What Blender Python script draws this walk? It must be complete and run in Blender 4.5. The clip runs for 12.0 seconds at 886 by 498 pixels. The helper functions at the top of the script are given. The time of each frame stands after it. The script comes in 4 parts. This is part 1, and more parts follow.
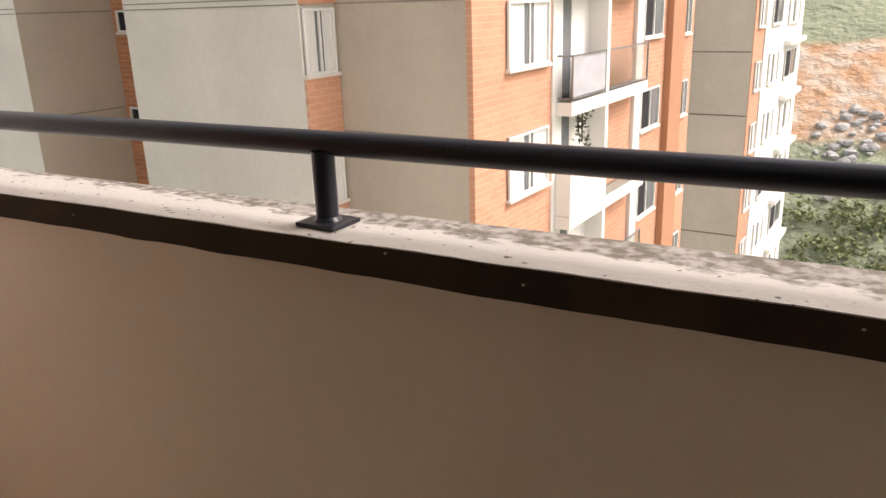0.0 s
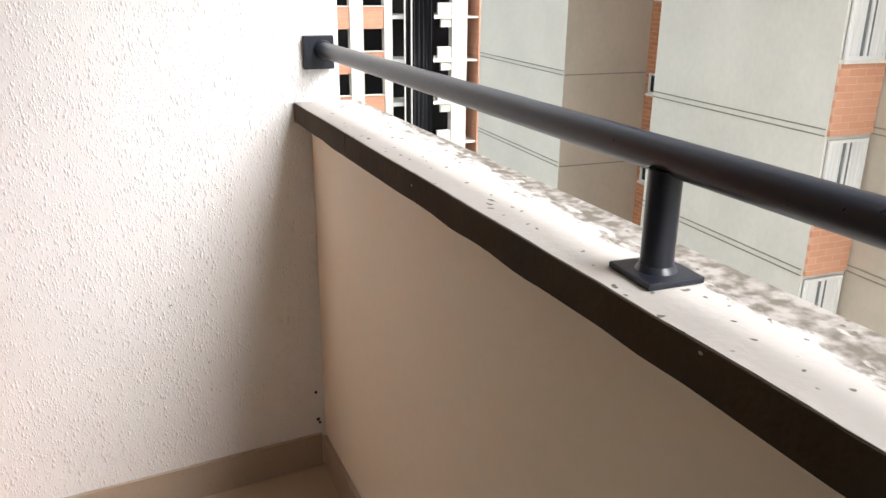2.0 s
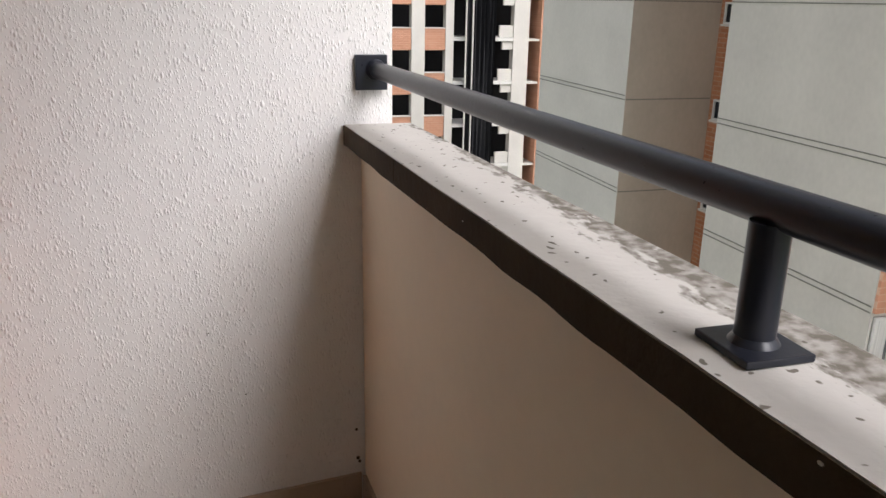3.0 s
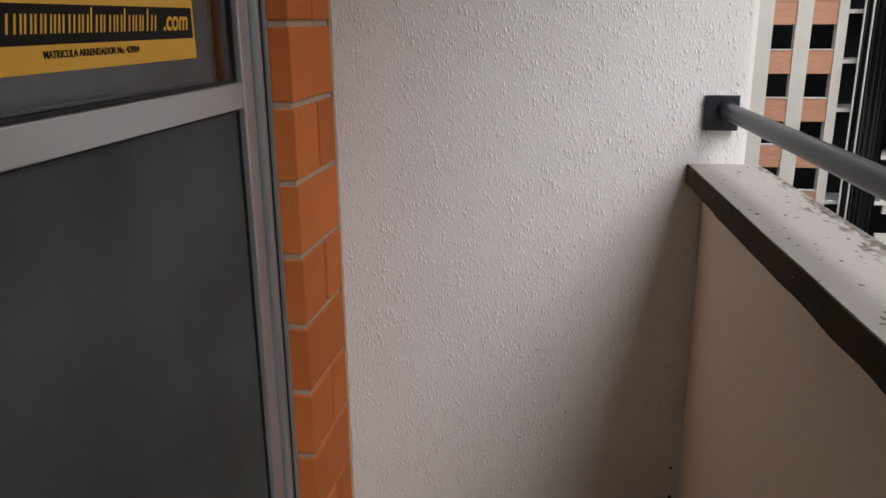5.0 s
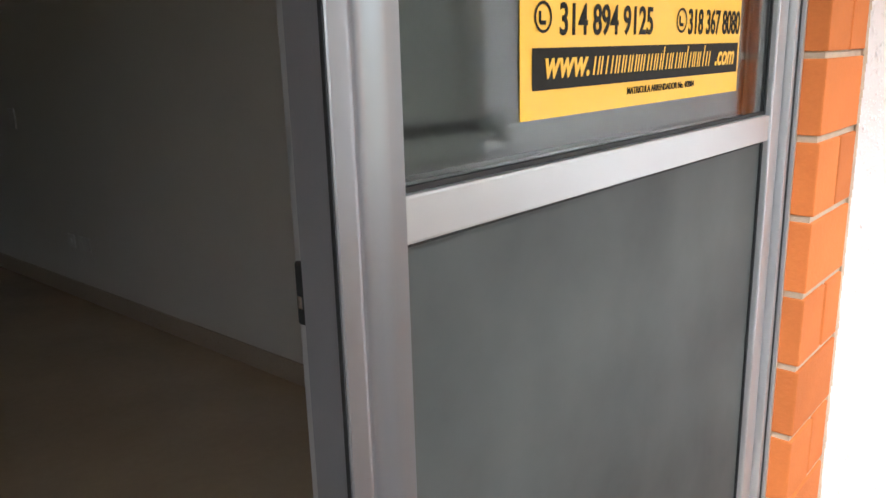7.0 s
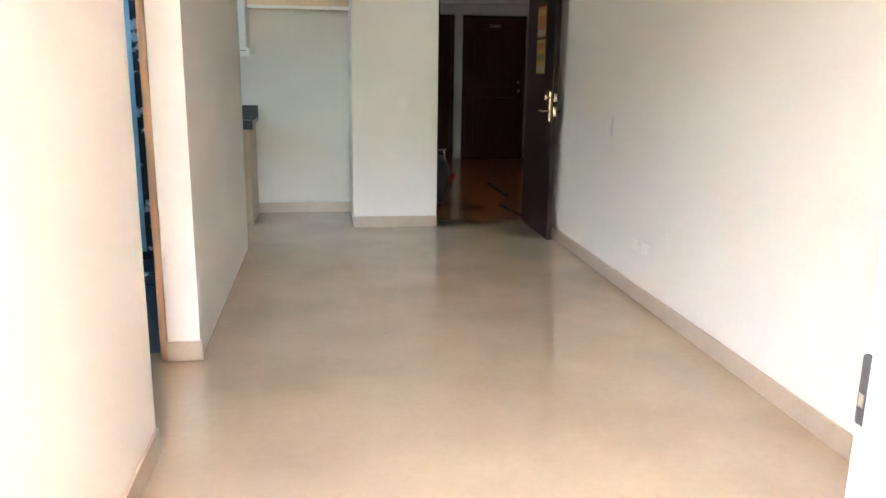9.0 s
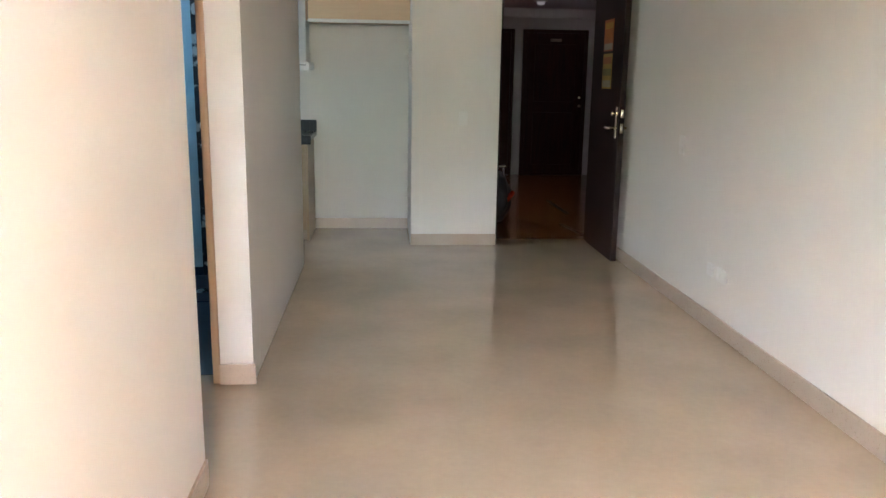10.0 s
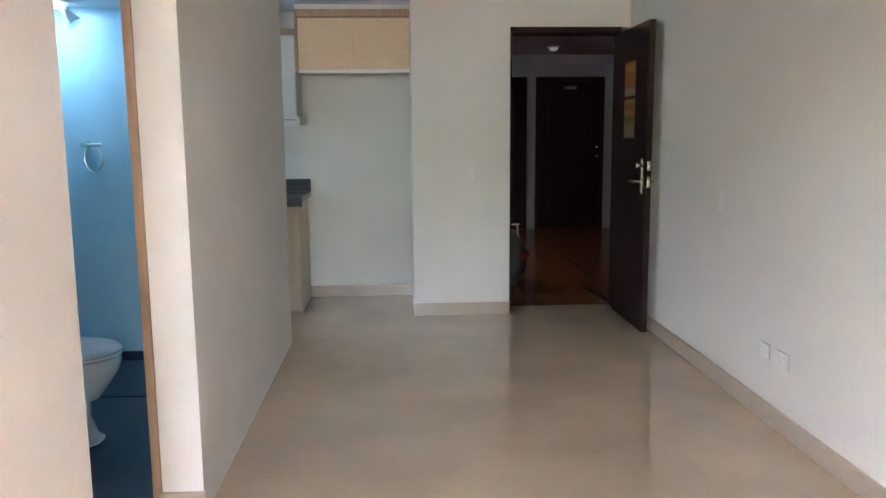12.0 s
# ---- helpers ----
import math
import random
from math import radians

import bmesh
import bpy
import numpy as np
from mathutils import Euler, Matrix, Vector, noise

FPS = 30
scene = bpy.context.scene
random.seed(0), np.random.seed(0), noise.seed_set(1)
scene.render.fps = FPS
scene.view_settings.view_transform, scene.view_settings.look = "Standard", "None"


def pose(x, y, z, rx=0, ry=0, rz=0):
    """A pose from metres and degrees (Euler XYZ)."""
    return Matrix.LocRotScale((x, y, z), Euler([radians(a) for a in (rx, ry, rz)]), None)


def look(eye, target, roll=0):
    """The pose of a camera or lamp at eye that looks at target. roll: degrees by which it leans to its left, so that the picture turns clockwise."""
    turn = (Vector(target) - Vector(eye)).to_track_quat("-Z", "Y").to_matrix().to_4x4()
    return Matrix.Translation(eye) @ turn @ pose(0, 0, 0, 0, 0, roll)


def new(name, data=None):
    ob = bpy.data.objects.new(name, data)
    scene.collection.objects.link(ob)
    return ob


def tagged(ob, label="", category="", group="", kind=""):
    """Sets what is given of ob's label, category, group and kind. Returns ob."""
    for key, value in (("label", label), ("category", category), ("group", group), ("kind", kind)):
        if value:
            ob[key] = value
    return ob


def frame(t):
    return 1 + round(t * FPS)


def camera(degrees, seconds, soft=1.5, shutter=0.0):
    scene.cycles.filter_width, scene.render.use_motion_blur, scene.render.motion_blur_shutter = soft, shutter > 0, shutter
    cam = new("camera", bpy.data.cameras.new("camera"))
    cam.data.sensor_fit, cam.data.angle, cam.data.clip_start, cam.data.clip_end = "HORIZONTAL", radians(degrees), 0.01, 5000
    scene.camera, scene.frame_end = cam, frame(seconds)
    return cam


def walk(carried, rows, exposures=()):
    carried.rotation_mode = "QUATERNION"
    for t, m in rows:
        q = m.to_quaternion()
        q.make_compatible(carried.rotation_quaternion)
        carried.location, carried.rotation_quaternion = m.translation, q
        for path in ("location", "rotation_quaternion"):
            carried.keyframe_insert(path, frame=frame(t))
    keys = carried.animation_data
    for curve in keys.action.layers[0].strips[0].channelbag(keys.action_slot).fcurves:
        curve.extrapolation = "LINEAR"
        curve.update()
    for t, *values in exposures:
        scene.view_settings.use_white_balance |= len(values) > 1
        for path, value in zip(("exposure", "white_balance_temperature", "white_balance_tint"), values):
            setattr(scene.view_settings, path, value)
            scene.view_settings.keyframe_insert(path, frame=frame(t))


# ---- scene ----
cam = camera(59.3, 12.0)
PATH = [
    (0, (-1.811, -0.078, 1.254), (-0.783, -1.682, 0.647), -1.86),
    (0.5, (-1.816, -0.114, 1.252), (-0.564, -1.537, 0.612), -3.26),
    (1, (-1.747, -0.212, 1.242), (-0.363, -1.521, 0.633), -1.5),
    (1.5, (-1.663, -0.334, 1.232), (-0.101, -1.414, 0.603), -2.37),
    (2, (-1.682, -0.446, 1.227), (0.082, -1.12, 0.567), 0.55),
    (2.5, (-1.612, -0.486, 1.214), (0.177, -1.095, 0.557), 0.79),
    (2.7, (-1.57, -0.484, 1.215), (0.232, -1.075, 0.579), 1.1),
    (4.3, (-1.597, -0.536, 1.259), (0.324, -0.495, 0.702), -0.9),
    (4.5, (-1.607, -0.522, 1.276), (0.299, -0.305, 0.711), -1.18),
    (5, (-1.636, -0.514, 1.257), (0.257, -0.194, 0.694), -0.58),
    (5.5, (-1.638, -0.429, 1.275), (0.25, -0.068, 0.722), 0.26),
    (6, (-1.639, -0.385, 1.273), (0.215, 0.129, 0.73), 1.99),
    (6.5, (-1.677, -0.427, 1.278), (0.009, 0.518, 0.766), -0.42),
    (6.7, (-1.697, -0.433, 1.279), (-0.129, 0.682, 0.734), -1.74),
    (7, (-1.729, -0.403, 1.28), (-0.27, 0.872, 0.785), -1.52),
    (7.2, (-1.743, -0.349, 1.284), (-0.338, 0.993, 0.809), -1.51),
    (8.8, (-1.735, -0.374, 1.296), (-1.346, 1.535, 0.843), 0.0),
    (9, (-1.729, -0.387, 1.316), (-1.437, 1.538, 0.862), 0.8),
    (9.1, (-1.711, -0.394, 1.304), (-1.499, 1.547, 0.871), 0.4),
    (9.5, (-1.715, -0.368, 1.329), (-1.567, 1.581, 0.906), 1.6),
    (10, (-1.752, -0.2, 1.318), (-1.594, 1.749, 0.896), 0.9),
    (10.5, (-1.817, -0.043, 1.339), (-1.621, 1.911, 0.959), 0.8),
    (11, (-1.8, 0.091, 1.329), (-1.619, 2.045, 0.942), 0.6),
    (11.5, (-1.691, 0.353, 1.324), (-1.535, 2.312, 0.95), 1.1),
    (12, (-1.613, 0.469, 1.33), (-1.502, 2.444, 1.033), -0.47),
]
walk(cam, [(t, look(eye, target, roll)) for t, eye, target, roll in PATH],
     [(0, 1.0, 7050, 19), (0.5, 1.8, 7250, 23), (1, 1.8, 7250, 23), (1.5, 0.95, 7000, 19), (2, 1.45, 6300, 12), (2.5, 1.1, 6300, 13),
      (4.3, 0.0, 6300, 15), (5.5, 0.22, 6300, 14), (6.5, 1.4, 6000, 10), (7.2, 2.6, 5850, 8), (8.8, 6.7, 5950, 12),
      (9.5, 6.2, 5950, 12), (10.5, 6.1, 5930, 12), (11, 6.1, 5800, 11), (12, 6.2, 5650, 13)])



# ---- light ----
world = bpy.data.worlds.new("sky")
scene.world = world
world.use_nodes = True
wn, wl = world.node_tree.nodes, world.node_tree.links
sky = wn.new("ShaderNodeTexSky")
sky.sky_type, sky.sun_disc = "NISHITA", False
sky.sun_elevation, sky.sun_rotation = radians(48), radians(235)
sky.air_density, sky.dust_density = 1.0, 4.0
wn["Background"].inputs["Strength"].default_value = 0.15
veil = wn.new("ShaderNodeHueSaturation")
veil.inputs["Saturation"].default_value = 0.3
wl.new(sky.outputs["Color"], veil.inputs["Color"])
wl.new(veil.outputs["Color"], wn["Background"].inputs["Color"])
sun_data = bpy.data.lights.new("sun", "SUN")
sun_data.energy, sun_data.angle, sun_data.color = 1.5, radians(32), (1.0, 0.985, 0.96)
sun = new("sun", sun_data)
sun.matrix_world = look((-40, -28, 55), (0, 0, 0))


def area(name, eye, target, sx, sy, power, color=(1, 1, 1)):
    d = bpy.data.lights.new(name, "AREA")
    d.shape, d.size, d.size_y, d.energy, d.color = "RECTANGLE", sx, sy, power, color
    ob = new(name, d)
    ob.matrix_world = look(eye, target)
    return ob


# kitchen's side-window daylight, the bathroom's lamp, and an added unseen fill for the lobby
area("kitchen_window_light", (-4.34, 5.9, 1.6), (-2.3, 6.1, 0.4), 1.0, 1.1, 0.19, (0.74, 0.88, 1.0))
area("bathroom_lamp_light", (-3.47, 4.80, 2.008), (-3.44, 4.78, 0), 0.2, 0.2, 0.055, (0.60, 0.84, 1.0))
area("lobby_fill_light", (-1.9, 8.6, 2.24), (-1.9, 8.6, 0), 0.4, 0.4, 0.10, (1.0, 0.78, 0.68))


# ---- materials ----
def material(name, color, rough=0.6, metal=0.0, vary=0.12, scale=6.0, bump=0.0, bump_scale=60.0, fine=0.05,
             stretch=(1, 1, 1), spec=0.5, piece=0.0, transmission=0.0, rough_vary=0.08, dist=0.004):
    """Paint, plaster, metal: base colour varied at two scales, roughness varied, fine relief."""
    m = bpy.data.materials.new(name)
    m.use_nodes = True
    n, l = m.node_tree.nodes, m.node_tree.links
    p = n["Principled BSDF"]
    tc, mp = n.new("ShaderNodeTexCoord"), n.new("ShaderNodeMapping")
    mp.inputs["Scale"].default_value = stretch
    l.new(tc.outputs["Object"], mp.inputs["Vector"])
    a, b = n.new("ShaderNodeTexNoise"), n.new("ShaderNodeTexNoise")
    a.inputs["Scale"].default_value, a.inputs["Detail"].default_value = scale, 6
    b.inputs["Scale"].default_value, b.inputs["Detail"].default_value = scale * 14, 4
    l.new(mp.outputs[0], a.inputs["Vector"]), l.new(mp.outputs[0], b.inputs["Vector"])
    mx = n.new("ShaderNodeMath"); mx.operation = "MULTIPLY_ADD"
    l.new(b.outputs["Fac"], mx.inputs[0]); mx.inputs[1].default_value = fine / max(vary, 0.001)
    l.new(a.outputs["Fac"], mx.inputs[2])
    ramp = n.new("ShaderNodeMapRange")
    ramp.inputs["From Min"].default_value, ramp.inputs["From Max"].default_value = 0.25, 0.8 + fine / max(vary, 0.001)
    ramp.inputs["To Min"].default_value, ramp.inputs["To Max"].default_value = 1 - vary, 1 + vary
    l.new(mx.outputs[0], ramp.inputs["Value"])
    value = ramp.outputs[0]
    if piece:
        info, pr, mul = n.new("ShaderNodeObjectInfo"), n.new("ShaderNodeMapRange"), n.new("ShaderNodeMath")
        pr.inputs["To Min"].default_value, pr.inputs["To Max"].default_value = 1 - piece, 1 + piece
        l.new(info.outputs["Random"], pr.inputs["Value"])
        mul.operation = "MULTIPLY"
        l.new(value, mul.inputs[0]), l.new(pr.outputs[0], mul.inputs[1])
        value = mul.outputs[0]
    sc = n.new("ShaderNodeVectorMath"); sc.operation = "SCALE"
    sc.inputs[0].default_value = color
    l.new(value, sc.inputs["Scale"])
    l.new(sc.outputs[0], p.inputs["Base Color"])
    rr = n.new("ShaderNodeMapRange")
    rr.inputs["To Min"].default_value, rr.inputs["To Max"].default_value = max(rough - rough_vary, 0.02), min(rough + rough_vary, 1)
    l.new(b.outputs["Fac"], rr.inputs["Value"]), l.new(rr.outputs[0], p.inputs["Roughness"])
    p.inputs["Metallic"].default_value, p.inputs["Specular IOR Level"].default_value = metal, spec
    p.inputs["Transmission Weight"].default_value = transmission
    if bump:
        c, bn = n.new("ShaderNodeTexNoise"), n.new("ShaderNodeBump")
        c.inputs["Scale"].default_value, c.inputs["Detail"].default_value = bump_scale, 5
        l.new(mp.outputs[0], c.inputs["Vector"]), l.new(c.outputs["Fac"], bn.inputs["Height"])
        bn.inputs["Strength"].default_value, bn.inputs["Distance"].default_value = bump, dist
        l.new(bn.outputs[0], p.inputs["Normal"])
    return m


def stucco(name, color):
    """Sprayed render: crowded drops and drips that stand out of a plain coat."""
    m = material(name, color, 0.75, vary=0.05, scale=3, fine=0.03)
    n, l = m.node_tree.nodes, m.node_tree.links
    tc, mp = n.new("ShaderNodeTexCoord"), n.new("ShaderNodeMapping")
    mp.inputs["Scale"].default_value = (1, 1, 0.48)
    l.new(tc.outputs["Object"], mp.inputs["Vector"])
    heights = []
    for scale, reach, low, high in ((125, 0.46, 0.38, 0.60), (215, 0.48, 0.30, 0.52)):
        vo = n.new("ShaderNodeTexVoronoi"); vo.inputs["Scale"].default_value = scale
        wob = n.new("ShaderNodeTexNoise"); wob.inputs["Scale"].default_value = scale * 0.9
        shift = n.new("ShaderNodeVectorMath"); shift.operation = "MULTIPLY_ADD"
        shift.inputs[1].default_value = (0.006, 0.006, 0.006)
        l.new(mp.outputs[0], wob.inputs["Vector"]), l.new(wob.outputs["Color"], shift.inputs[0]), l.new(mp.outputs[0], shift.inputs[2])
        l.new(shift.outputs[0], vo.inputs["Vector"])
        dome = n.new("ShaderNodeMapRange"); dome.interpolation_type = "SMOOTHSTEP"
        dome.inputs["From Min"].default_value, dome.inputs["From Max"].default_value = reach, 0.0
        l.new(vo.outputs["Distance"], dome.inputs["Value"])
        where = n.new("ShaderNodeTexNoise"); where.inputs["Scale"].default_value = scale * 0.28; where.inputs["Detail"].default_value = 3
        l.new(mp.outputs[0], where.inputs["Vector"])
        gate = n.new("ShaderNodeMapRange")
        gate.inputs["From Min"].default_value, gate.inputs["From Max"].default_value = low, high
        l.new(where.outputs["Fac"], gate.inputs["Value"])
        one = n.new("ShaderNodeMath"); one.operation = "MULTIPLY"
        l.new(dome.outputs[0], one.inputs[0]), l.new(gate.outputs[0], one.inputs[1])
        heights.append(one)
    mu = n.new("ShaderNodeMath"); mu.operation = "MULTIPLY_ADD"
    mu.inputs[1].default_value = 0.5
    l.new(heights[1].outputs[0], mu.inputs[0]), l.new(heights[0].outputs[0], mu.inputs[2])
    bn = n.new("ShaderNodeBump"); bn.inputs["Strength"].default_value, bn.inputs["Distance"].default_value = 0.75, 0.0040
    l.new(mu.outputs[0], bn.inputs["Height"]), l.new(bn.outputs[0], n["Principled BSDF"].inputs["Normal"])
    return m


def stained_concrete(name, color, dark, at, axis_turn=0.0):
    """Pale concrete with mould stains of their own shape along its weather side, and small specks."""
    m = material(name, color, 0.85, vary=0.12, scale=4, bump=0.3, bump_scale=90)
    n, l = m.node_tree.nodes, m.node_tree.links
    p = n["Principled BSDF"]
    base = p.inputs["Base Color"].links[0].from_socket
    tc = n.new("ShaderNodeTexCoord")
    sp = n.new("ShaderNodeSeparateXYZ"); l.new(tc.outputs["Object"], sp.inputs[0])
    no = n.new("ShaderNodeTexNoise"); no.inputs["Scale"].default_value = 38; no.inputs["Detail"].default_value = 7; no.inputs["Roughness"].default_value = 0.6
    flat = n.new("ShaderNodeMapping"); flat.inputs["Scale"].default_value = (0.55, 1.3, 1)
    l.new(tc.outputs["Object"], flat.inputs["Vector"]), l.new(flat.outputs[0], no.inputs["Vector"])
    edge = n.new("ShaderNodeMapRange")
    edge.inputs["From Min"].default_value, edge.inputs["From Max"].default_value = at, at - 0.06
    edge.inputs["To Min"].default_value, edge.inputs["To Max"].default_value = -0.27, 0.2
    turn = n.new("ShaderNodeMath"); turn.operation = "MULTIPLY_ADD"
    l.new(sp.outputs["X"], turn.inputs[0]); turn.inputs[1].default_value = -axis_turn
    l.new(sp.outputs["Y"], turn.inputs[2]), l.new(turn.outputs[0], edge.inputs["Value"])
    add = n.new("ShaderNodeMath"); add.operation = "ADD"
    l.new(no.outputs["Fac"], add.inputs[0]), l.new(edge.outputs[0], add.inputs[1])
    th = n.new("ShaderNodeMapRange")
    th.inputs["From Min"].default_value, th.inputs["From Max"].default_value = 0.5, 0.585
    l.new(add.outputs[0], th.inputs["Value"])
    tone = n.new("ShaderNodeTexNoise"); tone.inputs["Scale"].default_value = 55; tone.inputs["Detail"].default_value = 4
    l.new(tc.outputs["Object"], tone.inputs["Vector"])
    worn = n.new("ShaderNodeMapRange")
    worn.inputs["From Min"].default_value, worn.inputs["From Max"].default_value, worn.inputs["To Min"].default_value = 0.38, 0.6, 0.42
    l.new(tone.outputs["Fac"], worn.inputs["Value"])
    patch = n.new("ShaderNodeMath"); patch.operation = "MULTIPLY"
    l.new(th.outputs[0], patch.inputs[0]), l.new(worn.outputs[0], patch.inputs[1])
    sk = n.new("ShaderNodeTexNoise"); sk.inputs["Scale"].default_value = 75; sk.inputs["Detail"].default_value = 1
    l.new(tc.outputs["Object"], sk.inputs["Vector"])
    st = n.new("ShaderNodeMapRange"); st.inputs["From Min"].default_value, st.inputs["From Max"].default_value = 0.70, 0.74
    l.new(sk.outputs["Fac"], st.inputs["Value"])
    mxx = n.new("ShaderNodeMath"); mxx.operation = "MAXIMUM"
    l.new(patch.outputs[0], mxx.inputs[0]), l.new(st.outputs[0], mxx.inputs[1])
    mix = n.new("ShaderNodeMix"); mix.data_type = "RGBA"
    l.new(mxx.outputs[0], mix.inputs["Factor"]), l.new(base, mix.inputs["A"])
    mix.inputs["B"].default_value = (*dark, 1)
    l.new(mix.outputs["Result"], p.inputs["Base Color"])
    return m


def brickwork(name, c1, c2, mortar, axes, width=0.38, height=0.125):
    """Far brick walling; axes picks which two object axes run along and up the wall."""
    m = material(name, c1, 0.85)
    n, l = m.node_tree.nodes, m.node_tree.links
    p = n["Principled BSDF"]
    tc, sp, cb = n.new("ShaderNodeTexCoord"), n.new("ShaderNodeSeparateXYZ"), n.new("ShaderNodeCombineXYZ")
    l.new(tc.outputs["Object"], sp.inputs[0])
    l.new(sp.outputs[axes[0]], cb.inputs["X"]), l.new(sp.outputs[axes[1]], cb.inputs["Y"])
    b = n.new("ShaderNodeTexBrick")
    b.inputs["Color1"].default_value, b.inputs["Color2"].default_value, b.inputs["Mortar"].default_value = (*c1, 1), (*c2, 1), (*mortar, 1)
    b.inputs["Scale"].default_value = 1
    b.inputs["Brick Width"].default_value, b.inputs["Row Height"].default_value = width, height
    b.inputs["Mortar Size"].default_value = 0.007
    l.new(cb.outputs[0], b.inputs["Vector"])
    l.new(b.outputs["Color"], p.inputs["Base Color"])
    bn = n.new("ShaderNodeBump"); bn.invert = True; bn.inputs["Distance"].default_value = 0.01
    l.new(b.outputs["Fac"], bn.inputs["Height"]), l.new(bn.outputs[0], p.inputs["Normal"])
    return m


def wood(name, color, dark, rough=0.45, axis="Z", scale=10.0, spec=0.5):
    m = bpy.data.materials.new(name)
    m.use_nodes = True
    n, l = m.node_tree.nodes, m.node_tree.links
    p = n["Principled BSDF"]
    tc, mp = n.new("ShaderNodeTexCoord"), n.new("ShaderNodeMapping")
    s = [1.0, 1.0, 1.0]; s["XYZ".index(axis)] = 0.07
    mp.inputs["Scale"].default_value = s
    l.new(tc.outputs["Object"], mp.inputs["Vector"])
    a = n.new("ShaderNodeTexNoise"); a.inputs["Scale"].default_value, a.inputs["Detail"].default_value = scale * 4, 8
    a.inputs["Distortion"].default_value = 0.6
    l.new(mp.outputs[0], a.inputs["Vector"])
    cr = n.new("ShaderNodeValToRGB")
    cr.color_ramp.elements[0].position, cr.color_ramp.elements[1].position = 0.3, 0.72
    cr.color_ramp.elements[0].color, cr.color_ramp.elements[1].color = (*dark, 1), (*color, 1)
    l.new(a.outputs["Fac"], cr.inputs[0]), l.new(cr.outputs[0], p.inputs["Base Color"])
    p.inputs["Roughness"].default_value, p.inputs["Specular IOR Level"].default_value = rough, spec
    bn = n.new("ShaderNodeBump"); bn.inputs["Strength"].default_value, bn.inputs["Distance"].default_value = 0.15, 0.002
    l.new(a.outputs["Fac"], bn.inputs["Height"]), l.new(bn.outputs[0], p.inputs["Normal"])
    return m


def glass(name, color, rough, mix_diffuse=0.0, ior=1.45, low=0.92, high=1.06):
    m = bpy.data.materials.new(name)
    m.use_nodes = True
    n, l = m.node_tree.nodes, m.node_tree.links
    p = n["Principled BSDF"]
    smudge, tone, dirt = n.new("ShaderNodeTexNoise"), n.new("ShaderNodeMapRange"), n.new("ShaderNodeVectorMath")
    smudge.inputs["Scale"].default_value, smudge.inputs["Detail"].default_value = 3.2, 5
    tone.inputs["From Min"].default_value, tone.inputs["From Max"].default_value = 0.3, 0.7
    tone.inputs["To Min"].default_value, tone.inputs["To Max"].default_value = low, high
    dirt.operation = "SCALE"; dirt.inputs[0].default_value = color
    l.new(smudge.outputs["Fac"], tone.inputs["Value"]), l.new(tone.outputs[0], dirt.inputs["Scale"])
    l.new(dirt.outputs[0], p.inputs["Base Color"])
    p.inputs["Transmission Weight"].default_value = 1 - mix_diffuse
    p.inputs["IOR"].default_value = ior
    no, r = n.new("ShaderNodeTexNoise"), n.new("ShaderNodeMapRange")
    no.inputs["Scale"].default_value, no.inputs["Detail"].default_value = 5, 6
    r.inputs["To Min"].default_value, r.inputs["To Max"].default_value = rough, rough + 0.12
    l.new(no.outputs["Fac"], r.inputs["Value"]), l.new(r.outputs[0], p.inputs["Roughness"])
    return m


def lamp_glow(name, color, strength):
    m = bpy.data.materials.new(name)
    m.use_nodes = True
    p = m.node_tree.nodes["Principled BSDF"]
    p.inputs["Emission Color"].default_value, p.inputs["Emission Strength"].default_value = (*color, 1), strength
    return m


M_wall = material("cream_wall_paint", (0.62, 0.583, 0.533), 0.55, vary=0.035, scale=2.2, bump=0.12, bump_scale=45, fine=0.015, dist=0.003)
M_parapet = material("beige_parapet_paint", (0.82, 0.735, 0.585), 0.6, vary=0.06, scale=2.5, bump=0.2, bump_scale=35)
M_stucco = stucco("white_sprayed_render", (0.75, 0.735, 0.715))
M_stucco_edge = material("white_smooth_render", (0.8, 0.78, 0.76), 0.7, vary=0.05, bump=0.3, bump_scale=50)
M_ceiling = material("white_ceiling_paint", (0.70, 0.68, 0.65), 0.8, vary=0.03)
M_floor = material("polished_beige_porcelain", (0.365, 0.272, 0.182), 0.055, vary=0.21, scale=2.0, fine=0.05, rough_vary=0.012, spec=0.5)
M_floor.node_tree.nodes["Principled BSDF"].inputs["IOR"].default_value = 1.9
M_base = material("beige_ceramic_skirting", (0.38, 0.30, 0.225), 0.3, vary=0.08, scale=9)
M_balfloor = material("beige_balcony_tile", (0.42, 0.33, 0.24), 0.35, vary=0.08, scale=8)
M_cap = stained_concrete("stained_coping_concrete", (0.46, 0.435, 0.40), (0.125, 0.108, 0.085), -0.864, 0.015)
M_capface = material("dark_dirty_coping_edge", (0.052, 0.037, 0.022), 0.85, spec=0.2, vary=0.5, scale=7, bump=0.5, bump_scale=70, fine=0.12)
M_rail = material("dark_grey_enamel_steel", (0.016, 0.018, 0.026), 0.3, spec=0.4, vary=0.1, scale=10, bump=0.03, bump_scale=120, rough_vary=0.06)
M_brick = material("fired_clay_brick", (0.52, 0.150, 0.038), 0.85, spec=0.2, vary=0.16, scale=9, bump=0.35, bump_scale=140, piece=0.14, fine=0.08)
M_mortar = material("grey_mortar", (0.44, 0.335, 0.24), 0.9, vary=0.2, scale=30, bump=0.5, bump_scale=160)
